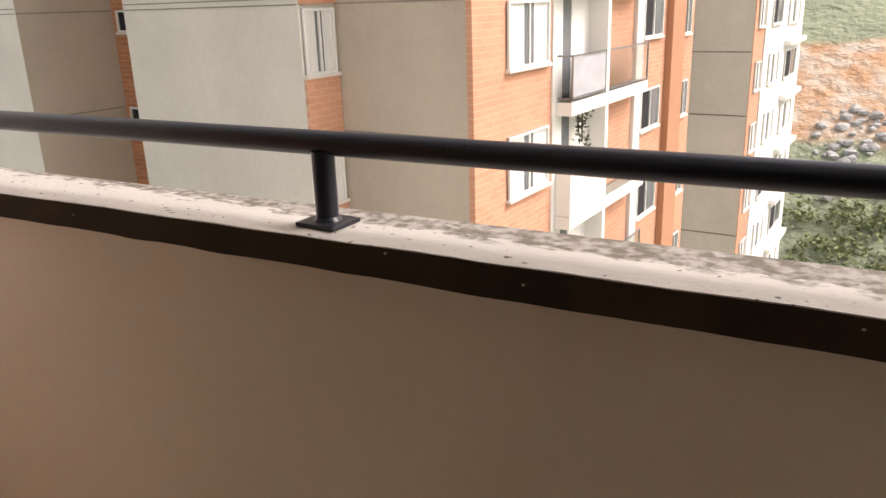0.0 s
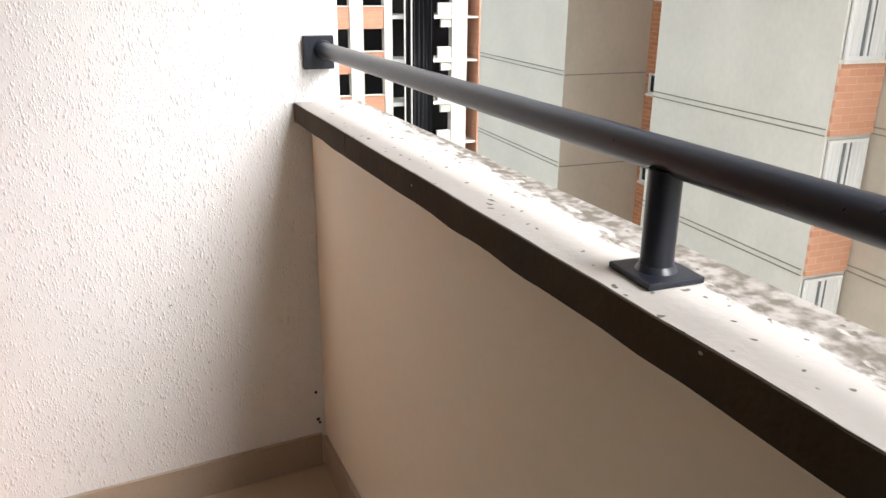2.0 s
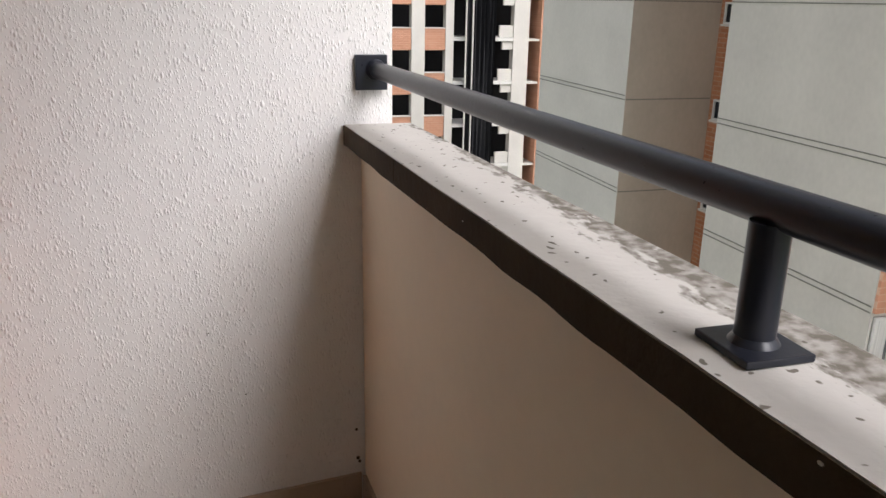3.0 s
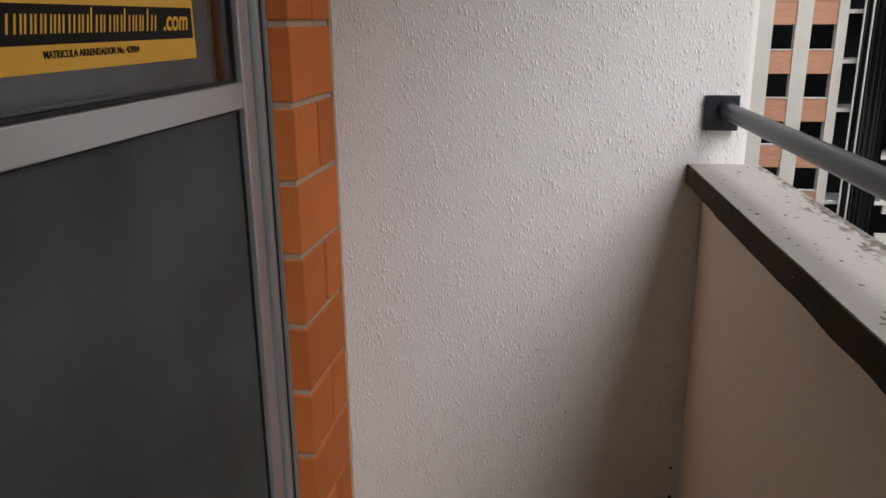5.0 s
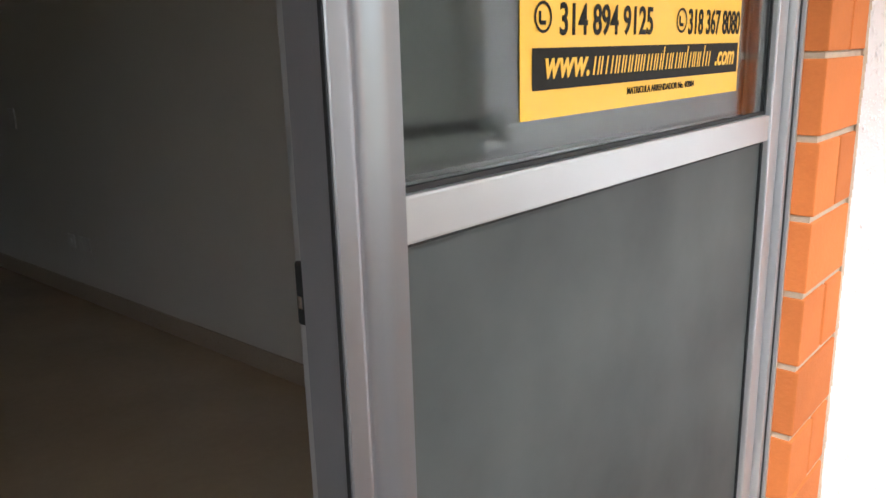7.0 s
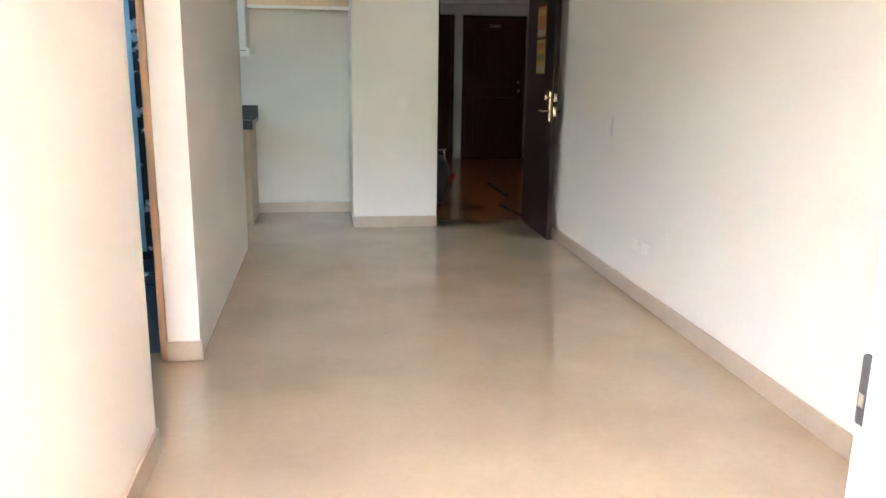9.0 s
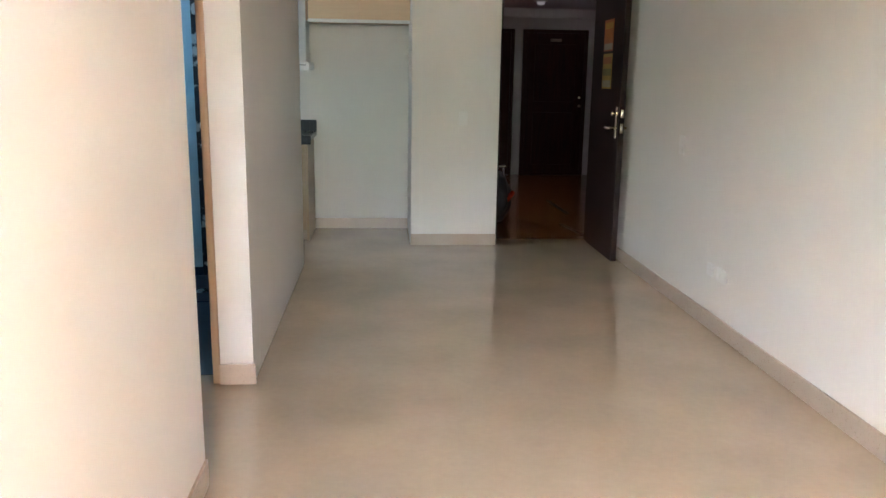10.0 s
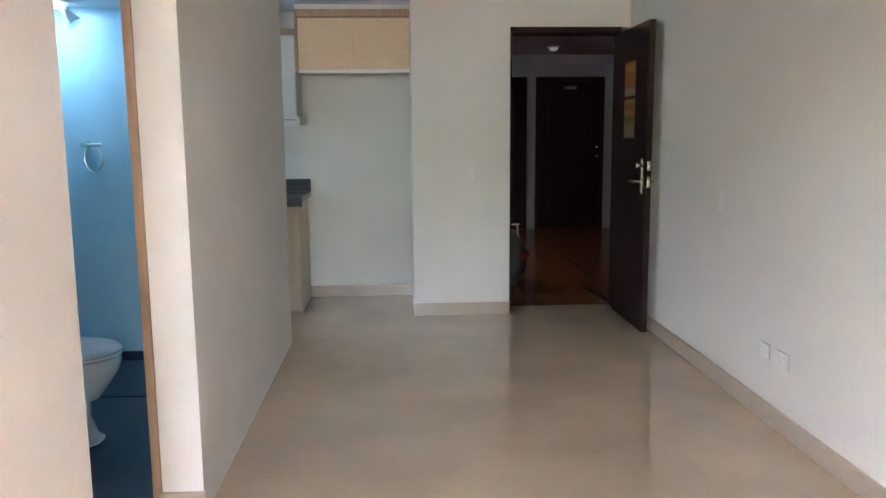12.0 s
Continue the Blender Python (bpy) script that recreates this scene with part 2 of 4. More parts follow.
M_alu = material("natural_aluminium", (0.52, 0.52, 0.525), 0.36, metal=0.75, vary=0.05, scale=3, fine=0.01, rough_vary=0.02)
# darker copy of M_alu: the curved stile's dark reflection put into the colour
M_alu_stile = material("darkened_aluminium_stile", (0.33, 0.33, 0.35), 0.32, metal=0.82, vary=0.05, scale=3, fine=0.01, rough_vary=0.02)
# black of gaskets and latch; also paints the shade of uncut grooves
M_alu_dark = material("black_rubber_and_groove", (0.008, 0.008, 0.008), 0.6)
M_glass = glass("tinted_clear_glass", (0.57, 0.595, 0.58), 0.0)
M_frost = glass("frosted_glass", (0.094, 0.099, 0.093), 0.5, 0.7, 1.4, 0.62, 1.3)
M_frost.node_tree.nodes["Principled BSDF"].inputs["Specular IOR Level"].default_value = 0.2
M_clear = glass("window_glass", (0.8, 0.84, 0.84), 0.0)
M_yellow = material("yellow_printed_sheet", (0.80, 0.43, 0.035), 0.45, vary=0.05, scale=8)
M_black = material("black_print", (0.010, 0.008, 0.006), 0.55, vary=0.1, spec=0.15)
M_steelwhite = material("white_plastic", (0.64, 0.615, 0.575), 0.35, vary=0.03)
M_darkwood = wood("dark_stained_wood", (0.022, 0.0085, 0.0055), (0.010, 0.0042, 0.003), 0.5, spec=0.22)
M_lobbydoor = wood("dark_red_stained_wood", (0.030, 0.0055, 0.0035), (0.014, 0.003, 0.0022), 0.5, spec=0.18)
M_lightwood = wood("pale_oak_laminate", (0.62, 0.44, 0.27), (0.575, 0.40, 0.245), 0.45, axis="X")
M_jamb = wood("honey_wood", (0.40, 0.26, 0.16), (0.30, 0.185, 0.11), 0.45)
M_basewood = wood("brown_oak_laminate", (0.42, 0.30, 0.195), (0.35, 0.245, 0.155), 0.5)
M_granite = material("speckled_dark_granite", (0.045, 0.045, 0.045), 0.22, vary=0.6, scale=60, fine=0.4)
M_bathwall = material("pale_blue_glazed_tile", (0.42, 0.66, 0.78), 0.3, vary=0.06, scale=3)
M_bathfloor = material("navy_floor_tile", (0.015, 0.03, 0.055), 0.35, vary=0.2, scale=8)
M_bathceil = material("white_bathroom_ceiling", (0.74, 0.76, 0.78), 0.7, vary=0.04)
M_flower = material("dark_flowered_tile", (0.02, 0.03, 0.045), 0.3, vary=0.3, scale=10)
fn, fl = M_flower.node_tree.nodes, M_flower.node_tree.links
f_base = fn["Principled BSDF"].inputs["Base Color"].links[0].from_socket
f_no, f_map, f_mix, f_tc = fn.new("ShaderNodeTexNoise"), fn.new("ShaderNodeMapRange"), fn.new("ShaderNodeMix"), fn.new("ShaderNodeTexCoord")
f_no.inputs["Scale"].default_value, f_no.inputs["Detail"].default_value = 11, 4
f_map.inputs["From Min"].default_value, f_map.inputs["From Max"].default_value = 0.56, 0.62
f_mix.data_type = "RGBA"
f_mix.inputs["B"].default_value = (0.42, 0.5, 0.54, 1)
fl.new(f_tc.outputs["Object"], f_no.inputs["Vector"]), fl.new(f_no.outputs["Fac"], f_map.inputs["Value"])
fl.new(f_map.outputs[0], f_mix.inputs["Factor"]), fl.new(f_base, f_mix.inputs["A"])
fl.new(f_mix.outputs["Result"], fn["Principled BSDF"].inputs["Base Color"])
M_porcelain = material("white_porcelain", (0.8, 0.8, 0.78), 0.12, vary=0.02, rough_vary=0.04)
M_chrome = material("chrome", (0.75, 0.73, 0.70), 0.15, metal=1.0, vary=0.05, rough_vary=0.05)
M_brass = material("satin_brass", (0.5, 0.42, 0.30), 0.2, metal=1.0, vary=0.05, rough_vary=0.05)
M_lobbywall = material("lilac_grey_paint", (0.50, 0.47, 0.52), 0.6, vary=0.05)
M_lobbyfloor = material("terracotta_lobby_tile", (0.23, 0.075, 0.022), 0.18, vary=0.2, scale=4)
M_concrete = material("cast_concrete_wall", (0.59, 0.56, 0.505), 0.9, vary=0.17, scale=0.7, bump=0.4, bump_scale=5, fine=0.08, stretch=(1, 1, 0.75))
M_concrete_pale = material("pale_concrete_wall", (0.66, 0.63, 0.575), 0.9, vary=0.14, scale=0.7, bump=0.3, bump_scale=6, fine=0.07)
# brown tint of the set-back front; also darkens the shaded return wall
M_concrete_warm = material("brown_and_shaded_concrete", (0.46, 0.40, 0.325), 0.9, vary=0.2, scale=0.6, bump=0.3, bump_scale=6, fine=0.08, stretch=(1, 1, 0.7))
M_joint = material("recessed_concrete_joint", (0.22, 0.21, 0.18), 0.9, vary=0.2)
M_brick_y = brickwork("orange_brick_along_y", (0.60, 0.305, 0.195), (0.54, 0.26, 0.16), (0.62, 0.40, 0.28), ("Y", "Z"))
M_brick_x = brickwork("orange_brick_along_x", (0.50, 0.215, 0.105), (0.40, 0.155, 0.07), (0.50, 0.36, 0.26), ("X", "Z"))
M_brown = material("brown_facade_pier", (0.44, 0.22, 0.125), 0.8, vary=0.1, scale=1)
M_white = material("white_facade_paint", (0.76, 0.74, 0.70), 0.7, vary=0.06, scale=0.6)
M_winframe = material("white_window_frame", (0.70, 0.69, 0.66), 0.4, vary=0.03)
M_curtain = material("grey_white_curtain", (0.68, 0.67, 0.65), 0.85, vary=0.25, scale=6, stretch=(5, 5, 0.2))
# near-black colour that paints the shade of unlit rooms
M_room_shade = material("painted_room_shade", (0.012, 0.012, 0.014), 0.9, vary=0.2)
M_pane = material("grey_window_pane", (0.16, 0.17, 0.18), 0.1, vary=0.25, scale=1.5, rough_vary=0.04)
M_net = material("black_safety_net", (0.010, 0.010, 0.013), 0.85, vary=0.5, scale=2, stretch=(1, 3, 0.3), bump=0.6, bump_scale=6, dist=0.1)
M_balrail = material("grey_balcony_rail", (0.22, 0.21, 0.21), 0.4, metal=0.3, vary=0.1)
M_balglass = glass("smoked_balcony_glass", (0.6, 0.62, 0.66), 0.1, 0.7)


# ---- building helpers ----
def box(x0, y0, z0, x1, y1, z1, bevel=0.0, bm=None, rounds=2):
    bm = bm or bmesh.new()
    r = bmesh.ops.create_cube(bm, size=1)["verts"]
    for v in r:
        v.co = ((x0 + x1) / 2 + v.co.x * (x1 - x0), (y0 + y1) / 2 + v.co.y * (y1 - y0), (z0 + z1) / 2 + v.co.z * (z1 - z0))
    if bevel:
        es = list({e for v in r for e in v.link_edges})
        bmesh.ops.bevel(bm, geom=es, offset=bevel, segments=rounds, affect="EDGES", profile=0.6)
    return bm


def prism(poly, z0, z1, bm=None):
    """An upright prism on a plan polygon given counter-clockwise."""
    bm = bm or bmesh.new()
    lo = [bm.verts.new((x, y, z0)) for x, y in poly]
    hi = [bm.verts.new((x, y, z1)) for x, y in poly]
    bm.faces.new(lo[::-1]), bm.faces.new(hi)
    k = len(poly)
    for i in range(k):
        bm.faces.new((lo[i], lo[(i + 1) % k], hi[(i + 1) % k], hi[i]))
    bmesh.ops.recalc_face_normals(bm, faces=bm.faces)
    return bm


def rod(a, b, r, seg=20, bm=None, r2=None):
    bm = bm or bmesh.new()
    a, b = Vector(a), Vector(b)
    m = Matrix.Translation((a + b) / 2) @ (b - a).to_track_quat("Z", "Y").to_matrix().to_4x4()
    bmesh.ops.create_cone(bm, cap_ends=True, segments=seg, radius1=r, radius2=r if r2 is None else r2, depth=(b - a).length, matrix=m)
    return bm


def lathe(profile, at=(0, 0, 0), seg=28, sx=1.0, sy=1.0, bm=None):
    """A turned shape from (radius, height) pairs."""
    bm = bm or bmesh.new()
    rings = []
    for r, z in profile:
        rings.append([bm.verts.new((at[0] + sx * r * math.cos(2 * math.pi * i / seg), at[1] + sy * r * math.sin(2 * math.pi * i / seg), at[2] + z)) for i in range(seg)])
    for a, b in zip(rings, rings[1:]):
        for i in range(seg):
            bm.faces.new((a[i], a[(i + 1) % seg], b[(i + 1) % seg], b[i]))
    bm.faces.new(rings[0][::-1]), bm.faces.new(rings[-1])
    bmesh.ops.recalc_face_normals(bm, faces=bm.faces)
    return bm


def mesh_of(name, bm, mat, smooth=False):
    me = bpy.data.meshes.new(name)
    bm.to_mesh(me)
    bm.free()
    me.materials.append(mat)
    if smooth:
        for p in me.polygons:
            p.use_smooth = True
        me.set_sharp_from_angle(angle=radians(40))
    return me


def solid(name, bm, mat, label="", category="", kind="structure", smooth=False, group=""):
    return tagged(new(name, mesh_of(name, bm, mat, smooth)), label, category, group, kind)


def part(name, bm, mat, parent, label="", smooth=False):
    ob = new(name, mesh_of(name, bm, mat, smooth))
    ob.parent = parent
    ob.matrix_parent_inverse = parent.matrix_world.inverted() if parent.parent is None else (parent.parent.matrix_world @ parent.matrix_parent_inverse @ parent.matrix_basis).inverted()
    return tagged(ob, label)


def thing(name, at, label, category, group=""):
    ob = new(name)
    ob.empty_display_size = 0.1
    ob.matrix_world = Matrix.Translation(at)
    return tagged(ob, label, category, group)


def words(name, text, size, m, mat, parent, shear=0.0, squeeze=1.0):
    """Flat lettering in the built-in font, as a mesh."""
    cu = bpy.data.curves.new(name, "FONT")
    cu.body, cu.size, cu.extrude, cu.shear, cu.offset = text, size, 0.0003, shear, size * 0.018
    tmp = bpy.data.objects.new(name, cu)
    scene.collection.objects.link(tmp)
    dg = bpy.context.evaluated_depsgraph_get()
    me = bpy.data.meshes.new_from_object(tmp.evaluated_get(dg))
    bpy.data.objects.remove(tmp)
    me.materials.clear()
    me.materials.append(mat)
    xs = [v.co.x for v in me.vertices]
    me.transform(Matrix.Diagonal((squeeze / max(max(xs), 1e-6), 1, 1, 1)) if squeeze > 0 else Matrix())
    ob = new(name, me)
    ob.parent = parent
    ob.matrix_parent_inverse = parent.matrix_world.inverted()
    ob.matrix_basis = m
    return ob


# ---- balcony ----
FIN_Y = -1.118
# end wall runs a little askew from the brick pier out to the parapet
solid("balcony_end_wall", prism([(0.0, 0.0), (0.0963, -0.867), (0.25, -0.867), (0.25, 0.0)], -0.1, 2.6), M_stucco,
      "white sprayed-render end wall of the balcony", "wall")
solid("facade_fin", box(1.25, FIN_Y, -0.1, 1.45, -0.005, 2.6), M_stucco_edge, "smooth white fin of the next balcony", "wall")
SLOPE = 0.057


def skew(x, y):
    """Parapet line: y at the end wall, followed along the parapet's slight turn."""
    return y + SLOPE * (x - 0.09)


def along(x0, x1, ya, yb, z0, z1, cuts=1, wob=0.0):
    """A bar along the parapet between two offsets, optionally with an uneven worn edge."""
    bm = bmesh.new()
    rows = []
    for i in range(cuts + 1):
        x = x0 + (x1 - x0) * i / cuts
        w = wob * noise.noise(Vector((x * 9, 0.3, 0))) + wob * 0.5 * noise.noise(Vector((x * 37, 1.3, 0)))
        u = wob * 0.8 * noise.noise(Vector((x * 11, 5.3, 0)))
        rows.append([bm.verts.new(c) for c in ((x, skew(x, ya), z0 + u), (x, skew(x, yb), z0), (x, skew(x, yb), z1), (x, skew(x, ya) + w * 0.4, z1 + w * 0.6))])
    for a, b in zip(rows, rows[1:]):
        for j in range(4):
            bm.faces.new((a[j], a[(j + 1) % 4], b[(j + 1) % 4], b[j]))
    bm.faces.new(rows[0]), bm.faces.new(rows[-1][::-1])
    bmesh.ops.recalc_face_normals(bm, faces=bm.faces)
    return bm


parapet = solid("balcony_parapet", along(-2.9, 0.084, -0.795, -0.895, -0.1, 0.911), M_parapet,
                "beige painted solid balcony parapet", "parapet")
cap = new("coping", mesh_of("coping", along(-2.9, 0.088, -0.7595, -0.905, 0.9125, 0.9570, 160, 0.004), M_cap))
cap.parent = parapet
tagged(cap, "pale concrete coping with mould stains")
# the coping's inner edge, in two lengths with a joint between
for x0, x1 in ((-0.298, 0.087), (-2.9, -0.301)):
    part("coping_edge", along(x0, x1, -0.7570, -0.7590, 0.9135, 0.9560, 90, 0.004), M_capface, parapet, "dark dirty inner edge of the coping")
# pale chips knocked out of the dark edge
for x, z, r in ((-0.63, 0.938, 0.0011), (-1.24, 0.950, 0.0016), (-1.43, 0.936, 0.0014), (-1.78, 0.944, 0.0013)):
    chip = rod((x, skew(x, -0.7578), z), (x, skew(x, -0.7561), z), r, 7)
    for v in chip.verts:
        v.co.x = x + (v.co.x - x) * 1.7
    part("chip", chip, M_cap, parapet, "pale chip in the coping's edge")
solid("balcony_floor", prism([(-2.9, 0.0), (-2.9, -0.97), (0.09, -0.80), (0.0, 0.0)], -0.12, 0.0), M_balfloor, "beige tiled balcony floor", "floor")
solid("balcony_ceiling", box(-3.1, -1.15, 2.52, 0.35, 0.0, 2.7), M_ceiling, "white balcony soffit", "ceiling")
solid("balcony_far_wall", box(-3.1, -1.1, -0.1, -2.9, 0.0, 2.6), M_stucco_edge, "white balcony side wall", "wall")
solid("baseboard_balcony_end", prism([(0.0, 0.0), (-0.010, -0.002), (0.078, -0.785), (0.0875, -0.785)], 0.0, 0.094), M_base, "beige ceramic skirting tile", "skirting")
solid("baseboard_parapet", along(-2.9, 0.074, -0.785, -0.795, 0.0, 0.091), M_base, "beige ceramic skirting tile", "skirting")


def balcony_rail():
    """Steel handrail: tube, wall plate with a collar, posts on square base plates."""
    y0 = -0.826
    t = thing("balcony_handrail", (-1.1, skew(-1.1, y0), 0.95), "dark grey painted steel tube handrail on the parapet", "railing")
    part("rail_tube", rod((0.072, -0.827, 1.0722), (-2.9, skew(-2.9, y0), 1.0722), 0.0174, 32), M_rail, t, smooth=True)
    part("wall_plate", box(0.073, -0.852, 1.030, 0.0865, -0.784, 1.103, 0.002), M_rail, t, "square steel wall plate")
    part("collar", rod((0.073, -0.827, 1.0722), (0.060, -0.8277, 1.0722), 0.022, 28, r2=0.0182), M_rail, t, smooth=True)
    for x in (-1.100, -2.35):
        y = skew(x, y0 + 0.006)
        base = part("base_plate", box(x - 0.034, y - 0.031, 0.9575, x + 0.034, y + 0.031, 0.9640, 0.0015), M_rail, t, "square steel base plate")
        part("post", rod((x, y, 0.9635), (x, y, 1.062), 0.0162, 28), M_rail, t, smooth=True)
        part("weld_bead", lathe([(0.0205, 0), (0.0190, 0.0025), (0.0170, 0.005), (0.0164, 0.006)], (x, y, 0.9638), 28), M_rail, base, smooth=True)


balcony_rail()

# chips and specks in the render near the corner, and the ragged bead where it meets the brick
M_speck = material("dark_speck", (0.05, 0.04, 0.03), 0.9)
end_wall = bpy.data.objects["balcony_end_wall"]
for y, z, r in ((-0.775, 0.215, 0.004), (-0.778, 0.135, 0.005), (-0.782, 0.125, 0.004), (-0.52, 0.36, 0.0016), (-0.45, 0.52, 0.0014)):
    x = -y / 9.0
    part("chip", rod((x - 0.0015, y, z), (x + 0.002, y, z), r, 8), M_speck, end_wall)
bead = bmesh.new()
for i in range(150):
    z = 2.5 * i / 150
    w = 0.004 + 0.006 * abs(noise.noise(Vector((z * 23, 0.7, 0))))
    rod((-0.001, -0.002, z), (-0.001 + 0.3 * w, -0.002, z + 2.5 / 150), w, 6, bead, r2=w * 0.7)
solid("mortar_bead", bead, M_mortar, "ragged mortar bead between brick and render", "mortar")

# brick pier beside the door: mortar core with each brick proud of it
pier = solid("wall_brick_pier", box(-0.243, 0.004, -0.1, 0.2, 0.16, 2.6), M_mortar, "orange clay brick door pier", "wall")
COURSE, Z0 = 0.1465, 0.083


def brick_mesh(lx, ly, lz):
    return mesh_of("brick", box(-lx / 2, -ly / 2, -lz / 2, lx / 2, ly / 2, lz / 2, 0.003), M_brick)


full, half_a, half_b = brick_mesh(0.246, 0.062, 0.134), brick_mesh(0.132, 0.062, 0.134), brick_mesh(0.104, 0.062, 0.134)
random.seed(4)
for k in range(-1, 17):
    zc = Z0 + COURSE * k + COURSE / 2
    row = [(full, -0.248 + 0.123)] if k % 2 else [(half_a, -0.248 + 0.066), (half_b, -0.002 - 0.052)]
    for me, xc in row:
        ob = new("brick", me)
        ob.parent = pier
        ob.matrix_basis = pose(xc + random.uniform(-0.001, 0.001), 0.031 - 0.002 + random.uniform(-0.001, 0.001), zc, 0, 0, random.uniform(-0.2, 0.2))
solid("facade_wall_left", box(-3.1, 0.0, -0.1, -2.36, 0.18, 2.6), M_stucco_edge, "white facade wall beside the door", "wall")
solid("facade_wall_lintel", box(-2.36, 0.0, 2.22, -0.243, 0.18, 2.6), M_stucco_edge, "white facade wall over the door", "wall")


# ---- sliding door ----
def stile_section(x0, y0, y1, zb, zt):
    """Meeting stile: a flat nose, a hollow beside it, a raised bead along the glass."""
    line = [(0.0, 0.0015), (0.0015, 0.0), (0.020, 0.0)] + [(0.020 + 0.046 * k / 12, 0.0058 * (1 - math.cos(2 * math.pi * k / 12)) + 0.002 * k / 12) for k in range(1, 13)] + [(0.0815, 0.002), (0.082, 0.0035)]
    return prism([(x0 + u, y0 + v) for u, v in line] + [(x0 + 0.082, y1), (x0, y1)], zb, zt)


def door_panel(t, x0, x1, y0, y1, ym, lock):
    """One leaf of the sliding door: stiles, rails, two panes and their gaskets."""
    zb, zt = 0.05, 2.16
    if lock:
        section = box(x0, y0, zb, x0 + 0.082, y1, zt, 0.003)
    else:
        section = stile_section(x0, y0, y1, zb, zt)
    leaf = part("sliding_leaf", section, M_alu if lock else M_alu_stile, t, "wide hollow-fronted aluminium stile", smooth=True)
    part("stile", box(x1 - 0.045, y0, zb, x1, y1, zt, 0.004), M_alu, leaf)
    part("middle_rail", box(x0 + 0.08, y0 + 0.004, 1.112, x1 - 0.043, ym + 0.014, 1.157, 0.003), M_alu, leaf)
    part("bottom_rail", box(x0 + 0.08, y0 + 0.004, zb, x1 - 0.043, ym + 0.014, zb + 0.07, 0.003), M_alu, leaf)
    part("top_rail", box(x0 + 0.08, y0 + 0.004, zt - 0.06, x1 - 0.043, ym + 0.014, zt, 0.003), M_alu, leaf)
    for name, za, zc, mat, lab in (("upper_pane", 1.157, zt - 0.06, M_glass, "tinted clear glass"), ("lower_pane", zb + 0.07, 1.112, M_frost, "frosted glass with stains")):
        part(name, box(x0 + 0.078, ym - 0.0025, za - 0.004, x1 - 0.041, ym + 0.0025, zc + 0.004), mat, leaf, lab)
    for za, zc in ((1.1575, 1.163), (zb + 0.07, zb + 0.075), (1.1075, 1.1115)):
        part("gasket", box(x0 + 0.082, ym - 0.007, za, x1 - 0.045, ym - 0.003, zc), M_alu_dark, leaf)
    part("gasket", box(x1 - 0.0495, ym - 0.007, zb + 0.07, x1 - 0.0455, ym - 0.003, zt - 0.06), M_alu_dark, leaf)
    if lock:
        lk = part("lock", box(x0 - 0.004, ym - 0.007, 1.046, x0 + 0.002, ym + 0.007, 1.105, 0.003), M_alu_dark, leaf, "black latch in the leaf's edge")
        part("latch_tongue", box(x0 - 0.006, ym - 0.003, 1.062, x0 - 0.0035, ym + 0.003, 1.074, 0.001), M_chrome, leaf)
    else:
        # the stile's groove is not cut; this black strip paints its shade
        part("groove_shade_strip", box(x0 - 0.0008, y0 + 0.0035, zb, x0 + 0.001, y0 + 0.0075, zt), M_alu_dark, leaf, "black strip painting the groove's shade along the stile")
    return leaf


slider = thing("sliding_door", (-0.8, 0.1, 0.0), "open aluminium sliding door with frosted lower panes and tinted upper panes", "door")
part("frame_jamb", box(-0.276, 0.045, 0.0, -0.2485, 0.16, 2.2, 0.003), M_alu, slider)
part("frame_lip", box(-0.2575, 0.037, 0.0, -0.2492, 0.0448, 2.2, 0.001), M_alu, slider, "thin bright lip of the frame")
# black strip laid on the jamb, painting a groove's shade
part("frame_groove_shade", box(-0.2650, 0.0436, 0.0, -0.2577, 0.0449, 2.2), M_alu_dark, slider)
part("frame_jamb", box(-2.36, 0.045, 0.0, -2.33, 0.16, 2.2, 0.003), M_alu, slider)
part("head_track", box(-2.33, 0.045, 2.165, -0.276, 0.16, 2.22, 0.003), M_alu, slider)
part("floor_track", box(-2.33, 0.045, 0.002, -0.276, 0.16, 0.045, 0.004), M_alu, slider)
door_panel(slider, -1.328, -0.281, 0.058, 0.108, 0.0765, False)
door_panel(slider, -1.316, -0.279, 0.1115, 0.132, 0.1218, True)


